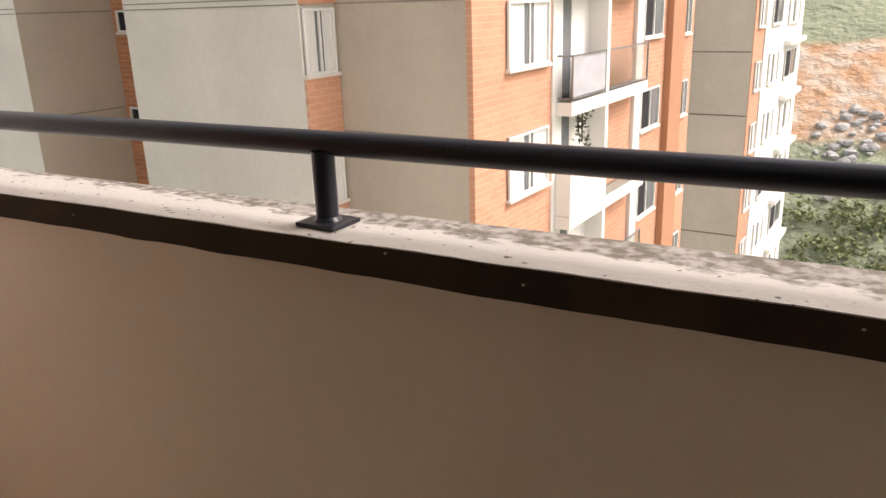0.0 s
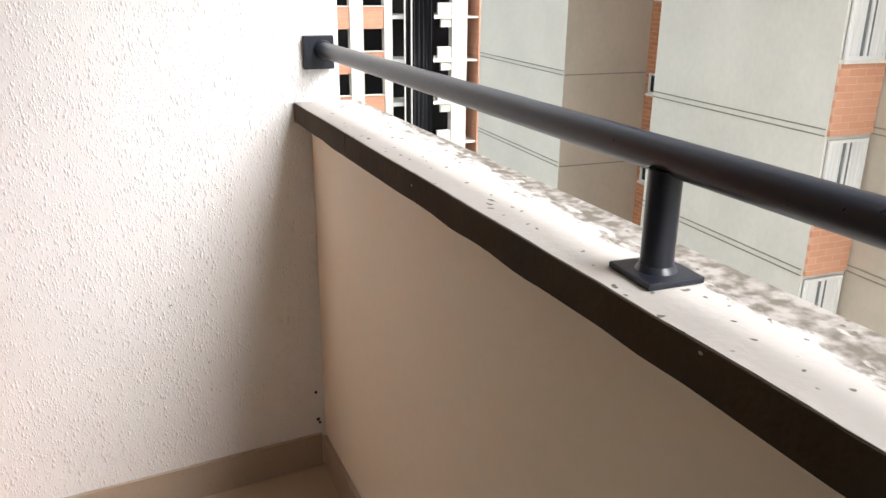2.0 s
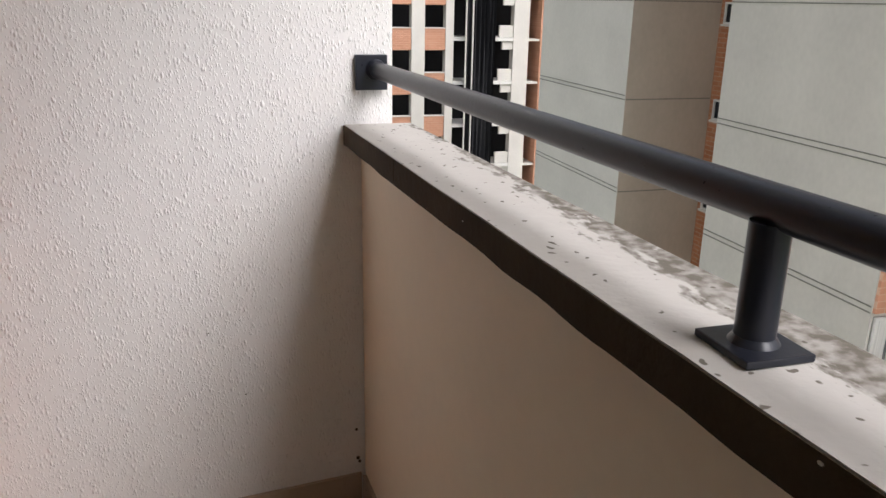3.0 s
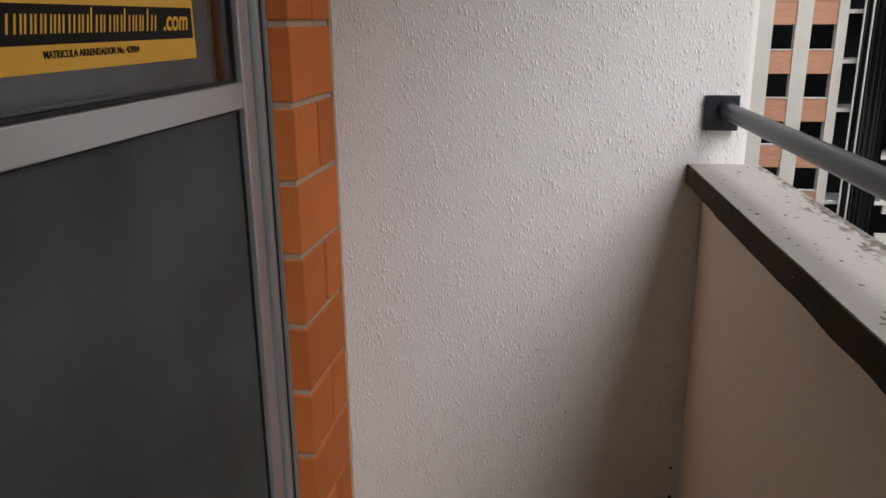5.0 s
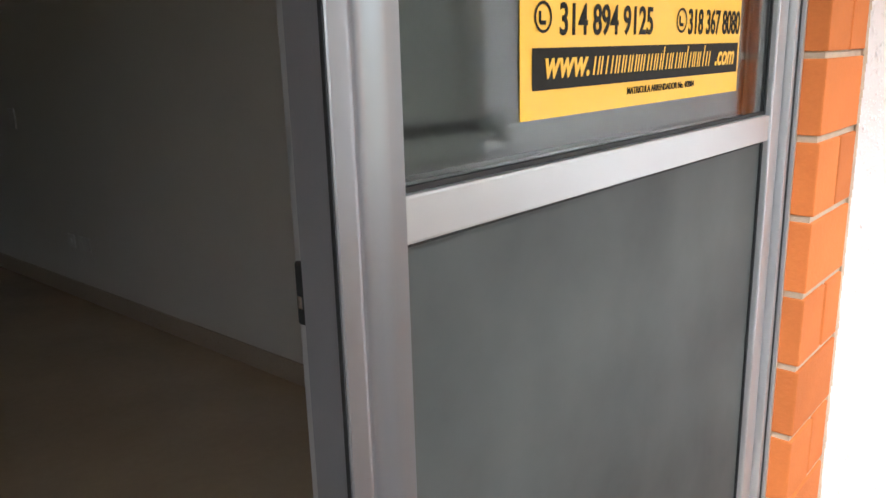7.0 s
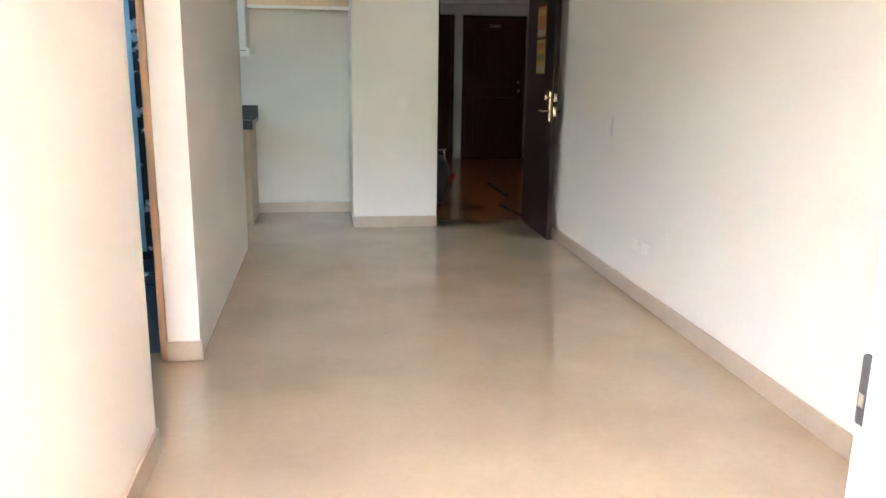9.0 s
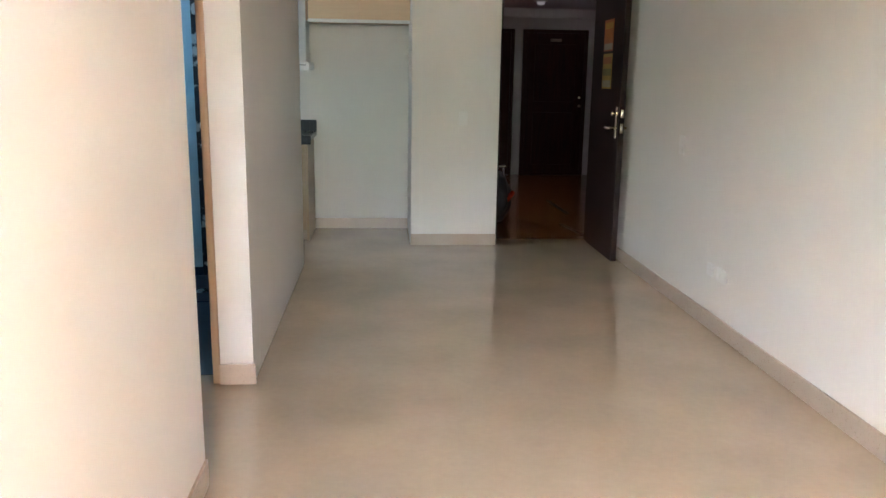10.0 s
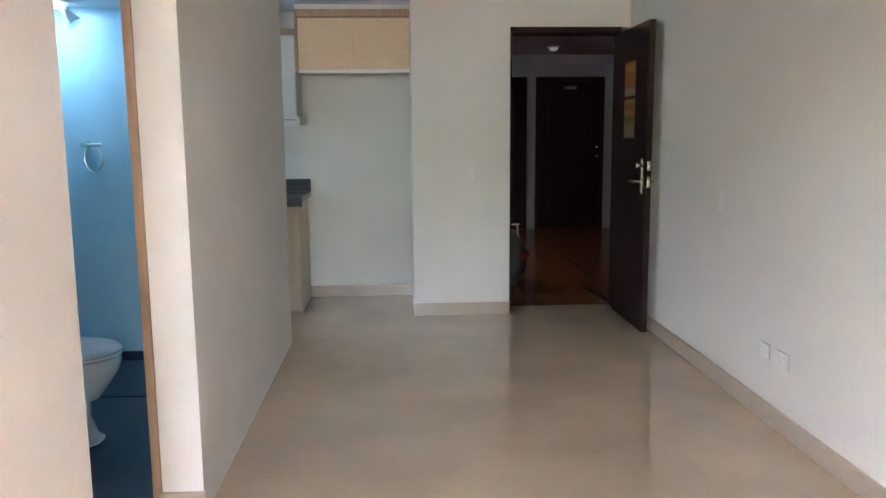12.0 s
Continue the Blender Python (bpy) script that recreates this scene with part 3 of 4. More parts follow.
def rental_sign():
    """Yellow rental notice with phone numbers, stuck to the upper pane."""
    y = 0.0725
    X = lambda x: -1.057 + (x + 1.025) * 1.017
    s = tagged(new("rental_notice", mesh_of("rental_notice", box(X(-1.025), y, 1.210, X(-0.440), y + 0.0012, 1.62, 0.0), M_yellow)),
               "yellow rental notice with black print on the glass", "sign")

    def bar(x0, x1, z0, z1, mat, name="print_bar", lift=0.0006):
        part(name, box(X(x0), y - lift - 0.0003, z0, X(x1), y - lift, z1), mat, s)

    face = lambda x, z, lift: pose(X(x), y - lift, z, 90, 0, 0)
    words("phone_number", "314 894 9125", 0.047, face(-0.955, 1.2985, 0.0008), M_black, s, squeeze=0.222)
    words("phone_number", "318 367 8080", 0.047, face(-0.632, 1.2985, 0.0008), M_black, s, squeeze=0.190)
    for x in (X(-0.985), X(-0.652)):
        ring = bmesh.new()
        for i in range(26):
            a0, a1 = 2 * math.pi * i / 26, 2 * math.pi * (i + 1) / 26
            q = [(0.0165, a0), (0.0165, a1), (0.0132, a1), (0.0132, a0)]
            ring.faces.new([ring.verts.new((x + r * math.cos(a), y - 0.0009, 1.316 + r * math.sin(a))) for r, a in q])
        part("phone_mark_ring", ring, M_black, s)
        part("phone_mark_handset", box(x - 0.006, y - 0.0009, 1.308, x + 0.005, y - 0.0006, 1.3125), M_black, s)
        part("phone_mark_handset", box(x - 0.008, y - 0.0009, 1.310, x - 0.004, y - 0.0006, 1.322), M_black, s)
    bar(-1.005, -0.447, 1.2405, 1.2845, M_black, "black_band")
    words("web_lettering", "www.", 0.044, face(-0.985, 1.253, 0.0012), M_yellow, s, 0.25, 0.095)
    words("web_lettering", ".com", 0.040, face(-0.535, 1.253, 0.0012), M_yellow, s, 0.25, 0.075)
    # the firm's name on the band, as plain slanted bars of its letters' size
    shapes = "orronnomionlosnolnorlo"
    step = (0.338 - 0.006) / sum({"m": 1.75, "l": 0.75, "i": 0.6, "r": 0.8, "s": 0.8}.get(c, 1.1) for c in shapes)
    u = -0.884
    for c in shapes:
        w = step * {"m": 1.75, "l": 0.75, "i": 0.6, "r": 0.8, "s": 0.8}.get(c, 1.1)
        top = 1.282 if c == "l" else 1.2735
        strokes = [(u, 1.2525, top)]
        if c in "onm":
            strokes.append((u + w * 0.58, 1.2525, 1.2735))
        if c == "m":
            strokes.append((u + w * 0.29, 1.2525, 1.2735))
        for a, z0, z1 in strokes:
            bmq = bmesh.new()
            lean = 0.22
            q = [(a, z0), (a + 0.0036, z0), (a + 0.0036 + lean * (z1 - z0), z1), (a + lean * (z1 - z0), z1)]
            bmq.faces.new([bmq.verts.new((X(b), y - 0.0013, z)) for b, z in q])
            part("letter_stroke", bmq, M_yellow, s)
        u += w
    words("licence_lettering", "MATRICULA ARRENDADOR No. 4/2004", 0.012, face(-0.80, 1.2255, 0.0008), M_black, s, squeeze=0.20)
    xs = -0.955
    for w in (0.05, 0.062, 0.055, 0.06, 0.05, 0.058, 0.06):
        bar(xs, xs + w - 0.018, 1.352, 1.43, M_black, "large_letter")
        xs += w + 0.012
    bar(-1.0, -0.46, 1.47, 1.56, M_black, "headline_band")
    s.location.z -= 0.005


rental_sign()

# ---- living room ----
H = 2.42
RX = 0.062
solid("floor", box(-5.2, 0.0, -0.1, RX, 6.30, 0.0), M_floor, "polished beige porcelain floor", "floor")
solid("floor_kitchen_strip", box(-5.2, 6.30, -0.1, -1.50, 6.90, 0.0), M_floor, "polished beige porcelain floor", "floor")
solid("ceiling", box(-5.2, 0.18, H, RX + 0.1, 6.95, H + 0.15), M_ceiling, "white ceiling", "ceiling")
solid("wall_east", box(RX, 0.16, -0.1, RX + 0.15, 6.30, H), M_wall, "cream painted wall with sockets", "wall")
solid("wall_west_near", box(-2.49, 0.18, -0.1, -2.330, 2.206, H), M_wall, "cream painted wall", "wall")
solid("wall_west_pier", box(-2.455, 3.087, -0.1, -2.313, 5.37, H), M_wall, "cream painted wall end beside the bathroom door", "wall")
solid("wall_column", box(-1.512, 6.055, -0.1, -0.813, 6.90, H), M_wall, "cream painted wall block beside the entrance", "wall")
solid("wall_entrance_header", box(-0.813, 6.13, 2.065, RX, 6.30, H), M_wall, "cream wall above the entrance door", "wall")
solid("wall_kitchen_back", box(-4.5, 6.80, -0.1, -1.51, 6.95, H), M_wall, "cream kitchen wall", "wall")
# closing walls past the passage and the kitchen
solid("wall_passage_end", box(-5.2, 0.18, -0.1, -5.05, 6.9, H), M_wall, "cream passage wall", "wall")
solid("wall_passage_south", box(-5.2, 2.05, -0.1, -2.49, 2.20, H), M_wall, "cream passage wall", "wall")


solid("facade_wall_next_room", box(-5.2, 0.0, -0.1, -3.102, 0.178, 2.6), M_stucco_edge, "white facade wall of the next room", "wall")
# the rest of the tower that this flat belongs to
solid("own_tower_below", box(-8, -0.94, -27.5, 6, 12, -0.13), M_stucco_edge, "lower storeys of the flat's own tower", "building")
solid("own_tower_above", box(-8, -1.14, 2.72, 6, 12, 12.0), M_stucco_edge, "upper storeys of the flat's own tower", "building")
solid("own_tower_side", box(0.31, 0.0, -0.12, 6, 6.25, 2.71), M_stucco_edge, "neighbouring flat's outer wall", "building")
solid("own_tower_far_side", box(-8, 0.0, -0.12, -5.21, 12, 2.71), M_stucco_edge, "neighbouring flat's outer wall", "building")


def skirting(name, x0, y0, x1, y1):
    solid(name, box(x0, y0, 0.0, x1, y1, 0.092, 0.002), M_base, "beige ceramic skirting tile", "skirting")


skirting("baseboard_east", RX - 0.011, 0.18, RX + 0.002, 6.12)
skirting("baseboard_pier_end", -2.457, 3.077, -2.302, 3.089)
skirting("baseboard_column", -1.514, 6.044, -0.812, 6.057)
skirting("baseboard_niche", -2.345, 6.789, -1.512, 6.802)
skirting("baseboard_west_near", -2.332, 0.18, -2.320, 2.205)


def wall_plate(name, at, w, h, out, label, category, holes):
    """A switch or socket plate on a wall: bevelled plate with its rockers or sockets."""
    t = thing(name, at, label, category)
    x, y, z = at
    if out == "x":
        part("plate", box(x - 0.009, y - w / 2, z - h / 2, x, y + w / 2, z + h / 2, 0.003), M_steelwhite, t)
        for dy, dz, a, b in holes:
            part("insert", box(x - 0.0115, y + dy - a / 2, z + dz - b / 2, x - 0.0085, y + dy + a / 2, z + dz + b / 2, 0.001), M_steelwhite, t)
    else:
        part("plate", box(x - w / 2, y - 0.009, z - h / 2, x + w / 2, y, z + h / 2, 0.003), M_steelwhite, t)
        for dx, dz, a, b in holes:
            part("insert", box(x + dx - a / 2, y - 0.0115, z + dz - b / 2, x + dx + a / 2, y - 0.0085, z + dz + b / 2, 0.001), M_steelwhite, t)
    return t


wall_plate("light_switch", (RX, 4.395, 0.964), 0.075, 0.115, "x", "white light switch on the cream wall", "switch", [(0, 0.02, 0.03, 0.03), (0, -0.02, 0.03, 0.03)])
wall_plate("wall_socket", (RX, 3.695, 0.325), 0.12, 0.075, "x", "white double wall socket above the skirting", "socket", [(-0.028, 0, 0.03, 0.04), (0.028, 0, 0.03, 0.04)])
wall_plate("wall_socket", (RX, 3.848, 0.325), 0.075, 0.07, "x", "round-cornered white aerial socket above the skirting", "socket", [(0, 0, 0.028, 0.028)])
wall_plate("light_switch", (-1.10, 6.055, 1.03), 0.07, 0.11, "y", "cream light switch on the wall block", "switch", [(0, 0, 0.03, 0.06)])

# ---- entrance door ----
entrance = thing("entrance_door", (-0.4, 6.2, 0), "open dark-stained wooden entrance door", "door")
part("frame_head", box(-0.813, 6.12, 2.022, RX - 0.06, 6.30, 2.065, 0.003), M_darkwood, entrance)
part("frame_jamb", box(-0.813, 6.125, 0.0, -0.790, 6.30, 2.022, 0.003), M_darkwood, entrance)
part("frame_jamb", box(-0.006, 6.12, 0.0, RX, 6.30, 2.022, 0.003), M_darkwood, entrance)
LX = -0.030                     # the open leaf's room-side face
leaf = part("door_leaf", box(LX, 5.400, 0.008, LX + 0.040, 6.118, 2.018, 0.003), M_darkwood, entrance, "dark-stained wooden leaf")
for z in (0.25, 1.05, 1.8):
    part("hinge", rod((LX + 0.038, 6.121, z - 0.05), (LX + 0.038, 6.121, z + 0.05), 0.007, 12), M_brass, entrance, smooth=True)
part("escutcheon", box(LX - 0.006, 5.445, 0.925, LX, 5.485, 1.150, 0.002), M_brass, leaf, "long brass lock plate")
for side, reach in ((-1, 0.050), (1, 0.028)):
    face = LX if side < 0 else LX + 0.040
    part("handle_neck", rod((face, 5.465, 1.0), (face + side * reach, 5.465, 1.0), 0.011, 16), M_brass, leaf, smooth=True)
    part("lever_handle", rod((face + side * reach, 5.455, 1.0), (face + side * reach, 5.575, 0.998), 0.0095, 16), M_brass, leaf, "brass lever handle", smooth=True)
part("outer_escutcheon", box(LX + 0.040, 5.445, 0.925, LX + 0.045, 5.485, 1.150, 0.002), M_brass, leaf)
part("thumb_turn", rod((LX - 0.004, 5.465, 1.105), (LX - 0.030, 5.465, 1.105), 0.012, 14), M_brass, leaf, smooth=True)
part("thumb_turn", box(LX - 0.040, 5.460, 1.088, LX - 0.028, 5.470, 1.122, 0.002), M_brass, leaf)
for z0, z1 in ((0.965, 1.035), (1.075, 1.135)):
    edge = part("edge_lock_plate", box(LX + 0.008, 5.3975, z0, LX + 0.032, 5.4005, z1, 0.001), M_brass, leaf)
    part("bolt", box(LX + 0.014, 5.392, z0 + 0.02, LX + 0.026, 5.398, z1 - 0.02, 0.001), M_chrome, leaf)


def poster(y0, y1, z0, z1, bands, label):
    p = tagged(new("printed_notice", mesh_of("printed_notice", box(LX - 0.0025, y0, z0, LX - 0.0006, y1, z1), bands[0])), label, "poster")
    k = len(bands)
    for i, m in enumerate(bands[1:]):
        a = z0 + (z1 - z0) * (i + 0.12) / (k - 1)
        part("print_band", box(LX - 0.0032, y0 + 0.012, a, LX - 0.0024, y1 - 0.012, a + 0.6 * (z1 - z0) / (k - 1)), m, p)


M_orange = material("orange_print", (0.34, 0.10, 0.03), 0.5, vary=0.2, scale=12)
M_green = material("olive_print", (0.16, 0.15, 0.05), 0.5, vary=0.2, scale=12)
M_pale = material("pale_print", (0.30, 0.26, 0.18), 0.5, vary=0.2, scale=12)
M_ochre = material("ochre_print", (0.36, 0.22, 0.04), 0.5, vary=0.2, scale=12)
poster(5.66, 5.90, 1.56, 1.79, [M_orange, M_pale, M_orange, M_ochre], "orange and yellow printed notice on the door")
poster(5.66, 5.90, 1.28, 1.54, [M_ochre, M_pale, M_green, M_orange], "yellow and green printed notice on the door")

# ---- kitchen corner ----
cab = thing("wall_cabinet", (-1.93, 6.6, 1.77), "pale oak two-door wall cabinet over the fridge space", "cabinet")
part("body", box(-2.343, 6.45, 1.785, -1.514, 6.80, 2.175, 0.002), M_lightwood, cab)
part("top_rail", box(-2.343, 6.424, 2.178, -1.514, 6.80, 2.232, 0.002), M_jamb, cab, "darker wooden rail over the doors")
part("side_panel", box(-2.362, 6.424, 1.785, -2.345, 6.80, 2.232, 0.002), M_jamb, cab)
solid("wall_kitchen_bulkhead", box(-2.362, 6.44, 2.234, -1.514, 6.80, H), M_wall, "cream bulkhead over the wall cabinet", "wall")
for x0, x1 in ((-2.340, -1.930), (-1.926, -1.517)):
    part("cabinet_door", box(x0, 6.428, 1.80, x1, 6.448, 2.172, 0.002), M_lightwood, cab)
part("pull_strip", box(-2.343, 6.420, 1.772, -1.514, 6.452, 1.797, 0.002), M_steelwhite, cab, "white pull strip under the doors")

base = thing("base_cabinet", (-2.65, 6.5, 0), "brown oak kitchen base cabinet with a plain end panel", "cabinet")
part("body", box(-3.3, 6.23, 0.09, -2.366, 6.80, 0.83, 0.002), M_basewood, base)
part("end_panel", box(-2.365, 6.205, 0.0, -2.346, 6.80, 0.83, 0.002), M_basewood, base)
part("cabinet_door", box(-2.82, 6.208, 0.10, -2.37, 6.228, 0.82, 0.003), M_basewood, base)
part("cabinet_door", box(-3.29, 6.208, 0.10, -2.825, 6.228, 0.82, 0.003), M_basewood, base)
part("plinth", box(-3.3, 6.27, 0.0, -2.366, 6.78, 0.088), M_base, base)
top = thing("worktop", (-2.8, 6.5, 0.83), "dark speckled granite worktop with a splashback", "worktop")
part("slab", box(-4.3, 6.19, 0.832, -2.318, 6.799, 0.870, 0.004), M_granite, top)
part("splashback", box(-4.3, 6.780, 0.871, -2.318, 6.799, 0.968, 0.002), M_granite, top)
part("front_lip", box(-4.3, 6.178, 0.80, -2.318, 6.189, 0.871, 0.003), M_granite, top)
hood = thing("range_hood", (-2.7, 6.6, 1.36), "white slim range hood under the kitchen cabinet", "hood")
part("body", box(-3.0, 6.34, 1.395, -2.332, 6.80, 1.452, 0.006), M_steelwhite, hood)
part("front_lip", box(-3.0, 6.32, 1.382, -2.332, 6.342, 1.41, 0.003), M_steelwhite, hood)
part("vent_slot", box(-2.98, 6.3375, 1.425, -2.36, 6.3405, 1.432), M_joint, hood)
uc = thing("upper_kitchen_cabinet", (-2.7, 6.6, 1.43), "cream kitchen wall cabinet above the hood", "cabinet")
part("body", box(-3.3, 6.47, 1.454, -2.366, 6.80, 2.05, 0.002), M_wall, uc)
part("cabinet_door", box(-3.29, 6.45, 1.458, -2.37, 6.469, 2.045, 0.002), M_wall, uc)
part("top_board", box(-3.3, 6.44, 2.051, -2.366, 6.80, 2.095), M_jamb, uc)

# ---- bathroom ----
solid("floor_bathroom", box(-4.3, 3.20, -0.05, -2.457, 5.10, 0.003), M_bathfloor, "dark navy bathroom floor tiles", "floor")
solid("wall_bathroom_back", box(-4.3, 5.05, 0.0, -2.457, 5.15, H), M_bathwall, "pale blue tiled bathroom wall", "wall")
solid("wall_bathroom_side", box(-2.463, 3.21, 0.0, -2.457, 5.05, H), M_bathwall, "pale blue tiled bathroom wall", "wall")
solid("wall_bathroom_left", box(-4.3, 3.20, 0.0, -3.64, 5.05, H), M_bathwall, "pale blue tiled bathroom wall", "wall")
solid("wall_bathroom_front", box(-5.05, 3.09, 0.0, -3.22, 3.20, H), M_wall, "cream wall beside the bathroom door", "wall")
solid("wall_bathroom_header", box(-3.22, 3.09, 2.05, -2.457, 3.20, H), M_wall, "cream wall above the bathroom door", "wall")
back = bpy.data.objects["wall_bathroom_back"]
part("border_tile", box(-2.957, 5.045, 0.003, -2.464, 5.0495, H - 0.002), M_flower, back, "dark flowered border tiles")
part("tile_base", box(-3.639, 5.044, 0.003, -2.958, 5.0495, 0.06), M_bathfloor, back, "navy tile course")
solid("shower_sill", box(-3.638, 4.38, 0.0032, -2.464, 4.46, 0.009, 0.0), M_bathfloor, "low navy tiled shower sill", "sill")
drain = thing("floor_drain", (-2.88, 4.63, 0.004), "small chrome drain in the navy shower floor", "drain")
part("grate", lathe([(0.0, 0.006), (0.045, 0.006), (0.052, 0.003), (0.052, 0.0)], (-2.88, 4.63, 0.0035), 24), M_chrome, drain, smooth=True)
part("drain_cap", lathe([(0.0, 0.010), (0.022, 0.010), (0.025, 0.007)], (-2.88, 4.63, 0.0035), 20), M_chrome, drain, smooth=True)
jamb = thing("bathroom_door_frame", (-2.47, 3.14, 0), "honey-coloured wooden door frame", "door frame")
part("jamb", box(-2.490, 3.090, 0.0, -2.458, 3.205, 2.05, 0.003), M_jamb, jamb)
part("jamb", box(-3.22, 3.075, 0.0, -3.185, 3.205, 2.05, 0.003), M_jamb, jamb)
part("head", box(-3.185, 3.075, 2.012, -2.492, 3.205, 2.05, 0.003), M_jamb, jamb)


def toilet(at):
    x, y, z = at
    t = thing("toilet", at, "white porcelain toilet with a closed lid", "toilet")
    part("pedestal", lathe([(0.15, 0), (0.155, 0.01), (0.135, 0.03), (0.115, 0.12), (0.12, 0.2), (0.15, 0.27)], (x + 0.02, y, z), 32, 1.3, 0.85), M_porcelain, t, smooth=True)
    part("bowl", lathe([(0.12, 0.2), (0.155, 0.26), (0.185, 0.32), (0.195, 0.365), (0.19, 0.385)], (x + 0.06, y, z), 36, 1.3, 0.95), M_porcelain, t, smooth=True)
    part("seat", lathe([(0.19, 0.387), (0.2, 0.393), (0.198, 0.405)], (x + 0.06, y, z), 36, 1.3, 0.95), M_porcelain, t, smooth=True)
    part("lid", lathe([(0.195, 0.407), (0.2, 0.413), (0.19, 0.425), (0.12, 0.432)], (x + 0.06, y, z), 36, 1.3, 0.95), M_porcelain, t, smooth=True)
    tank = part("tank", box(x - 0.42, y - 0.2, z + 0.38, x - 0.22, y + 0.2, z + 0.74, 0.03), M_porcelain, t, smooth=True)
    part("tank_lid", box(x - 0.43, y - 0.21, z + 0.742, x - 0.21, y + 0.21, z + 0.775, 0.012), M_porcelain, tank, smooth=True)


toilet((-3.14, 3.80, 0.003))
ring = thing("towel_ring", (-3.36, 5.05, 1.27), "chrome towel ring on the blue bathroom wall", "towel ring")
part("mount", rod((-3.38, 5.05, 1.275), (-3.38, 4.995, 1.275), 0.022, 20), M_chrome, ring, smooth=True)
part("arm", rod((-3.38, 5.0, 1.275), (-3.28, 5.0, 1.275), 0.009, 14), M_chrome, ring, smooth=True)
lp = bmesh.new()
pts = [(-3.33 + 0.05 * math.cos(a), 5.0, 1.20 + 0.075 * math.sin(a)) for a in [2 * math.pi * i / 24 for i in range(24)]]
for i in range(24):
    rod(pts[i], pts[(i + 1) % 24], 0.0045, 8, lp)
part("loop", lp, M_chrome, ring, smooth=True)
tb = thing("soap_shelf", (-3.64, 4.8, 1.06), "small chrome soap shelf on the bathroom wall", "shelf")
part("shelf", box(-3.64, 4.70, 1.06, -3.47, 4.95, 1.075, 0.004), M_chrome, tb)
part("bracket", rod((-3.64, 4.82, 1.035), (-3.52, 4.82, 1.058), 0.006, 12), M_chrome, tb, smooth=True)
sh = thing("shower_head", (-3.64, 4.8, 1.95), "small chrome shower head on a bent arm", "shower")
part("arm", rod((-3.64, 4.8, 2.02), (-3.36, 4.8, 1.98), 0.010, 14), M_chrome, sh, smooth=True)
part("head", rod((-3.36, 4.8, 1.985), (-3.30, 4.8, 1.91), 0.018, 20, r2=0.042), M_chrome, sh, smooth=True)
solid("ceiling_bathroom", box(-3.64, 3.205, 2.03, -2.464, 5.044, 2.05), M_bathceil, "dropped white bathroom ceiling", "ceiling")
bl = thing("bathroom_ceiling_lamp", (-3.47, 4.80, 2.03), "lit round bathroom ceiling lamp", "ceiling lamp")
part("frame", lathe([(0.155, 2.0295), (0.157, 2.022), (0.148, 2.016), (0.138, 2.016)], (-3.47, 4.80, 0), 36), M_steelwhite, bl, smooth=True)
part("diffuser", lathe([(0.138, 2.018), (0.09, 2.014), (0.0, 2.012)], (-3.47, 4.80, 0), 36), lamp_glow("lit_diffuser", (0.85, 0.95, 1.0), 0.2), bl, smooth=True)

# ---- lobby beyond the entrance ----
LY = 11.06
solid("floor_lobby", box(-3.0, 6.30, -0.1, 3.0, LY + 0.2, -0.004), M_lobbyfloor, "dim terracotta lobby floor", "floor")
solid("ceiling_lobby", box(-3.0, 6.30, 2.27, 3.0, LY + 0.2, 2.4), M_lobbywall, "lilac-grey lobby ceiling", "ceiling")
solid("wall_lobby_back", box(-3.0, LY, -0.1, 3.0, LY + 0.15, 2.27), M_lobbywall, "lilac-grey lobby wall", "wall")
solid("wall_lobby_right", box(1.32, 6.45, -0.1, 1.45, LY, 2.27), M_lobbywall, "lilac-grey lobby wall", "wall")
solid("wall_lobby_left", box(-3.0, 6.95, -0.1, -2.85, LY, 2.27), M_lobbywall, "lilac-grey lobby wall", "wall")
solid("wall_lobby_front", box(RX, 6.30, -0.1, 1.45, 6.45, 2.27), M_lobbywall, "lilac-grey lobby wall", "wall")
solid("wall_lobby_front_left", box(-3.0, 6.95, -0.1, -0.813, 7.0, 2.27), M_lobbywall, "lilac-grey lobby wall", "wall")
solid("lobby_beam", box(-2.85, 10.3, 2.16, 1.32, 10.42, 2.27), M_lobbywall, "lilac-grey lobby ceiling beam", "beam")
solid("lobby_skirting", box(1.305, 6.45, 0.0, 1.321, LY, 0.08), M_darkwood, "dark lobby skirting", "skirting")


for (xa, ya), (xb, yb) in (((0.15, 8.53), (0.16, 7.58)), ((-0.04, 7.02), (0.03, 6.48))):
    solid("lobby_floor_strip", prism([(xa - 0.02, ya), (xb - 0.02, yb), (xb + 0.025, yb), (xa + 0.025, ya)], -0.004, 0.002), M_darkwood, "dark strip let into the lobby floor", "floor strip")


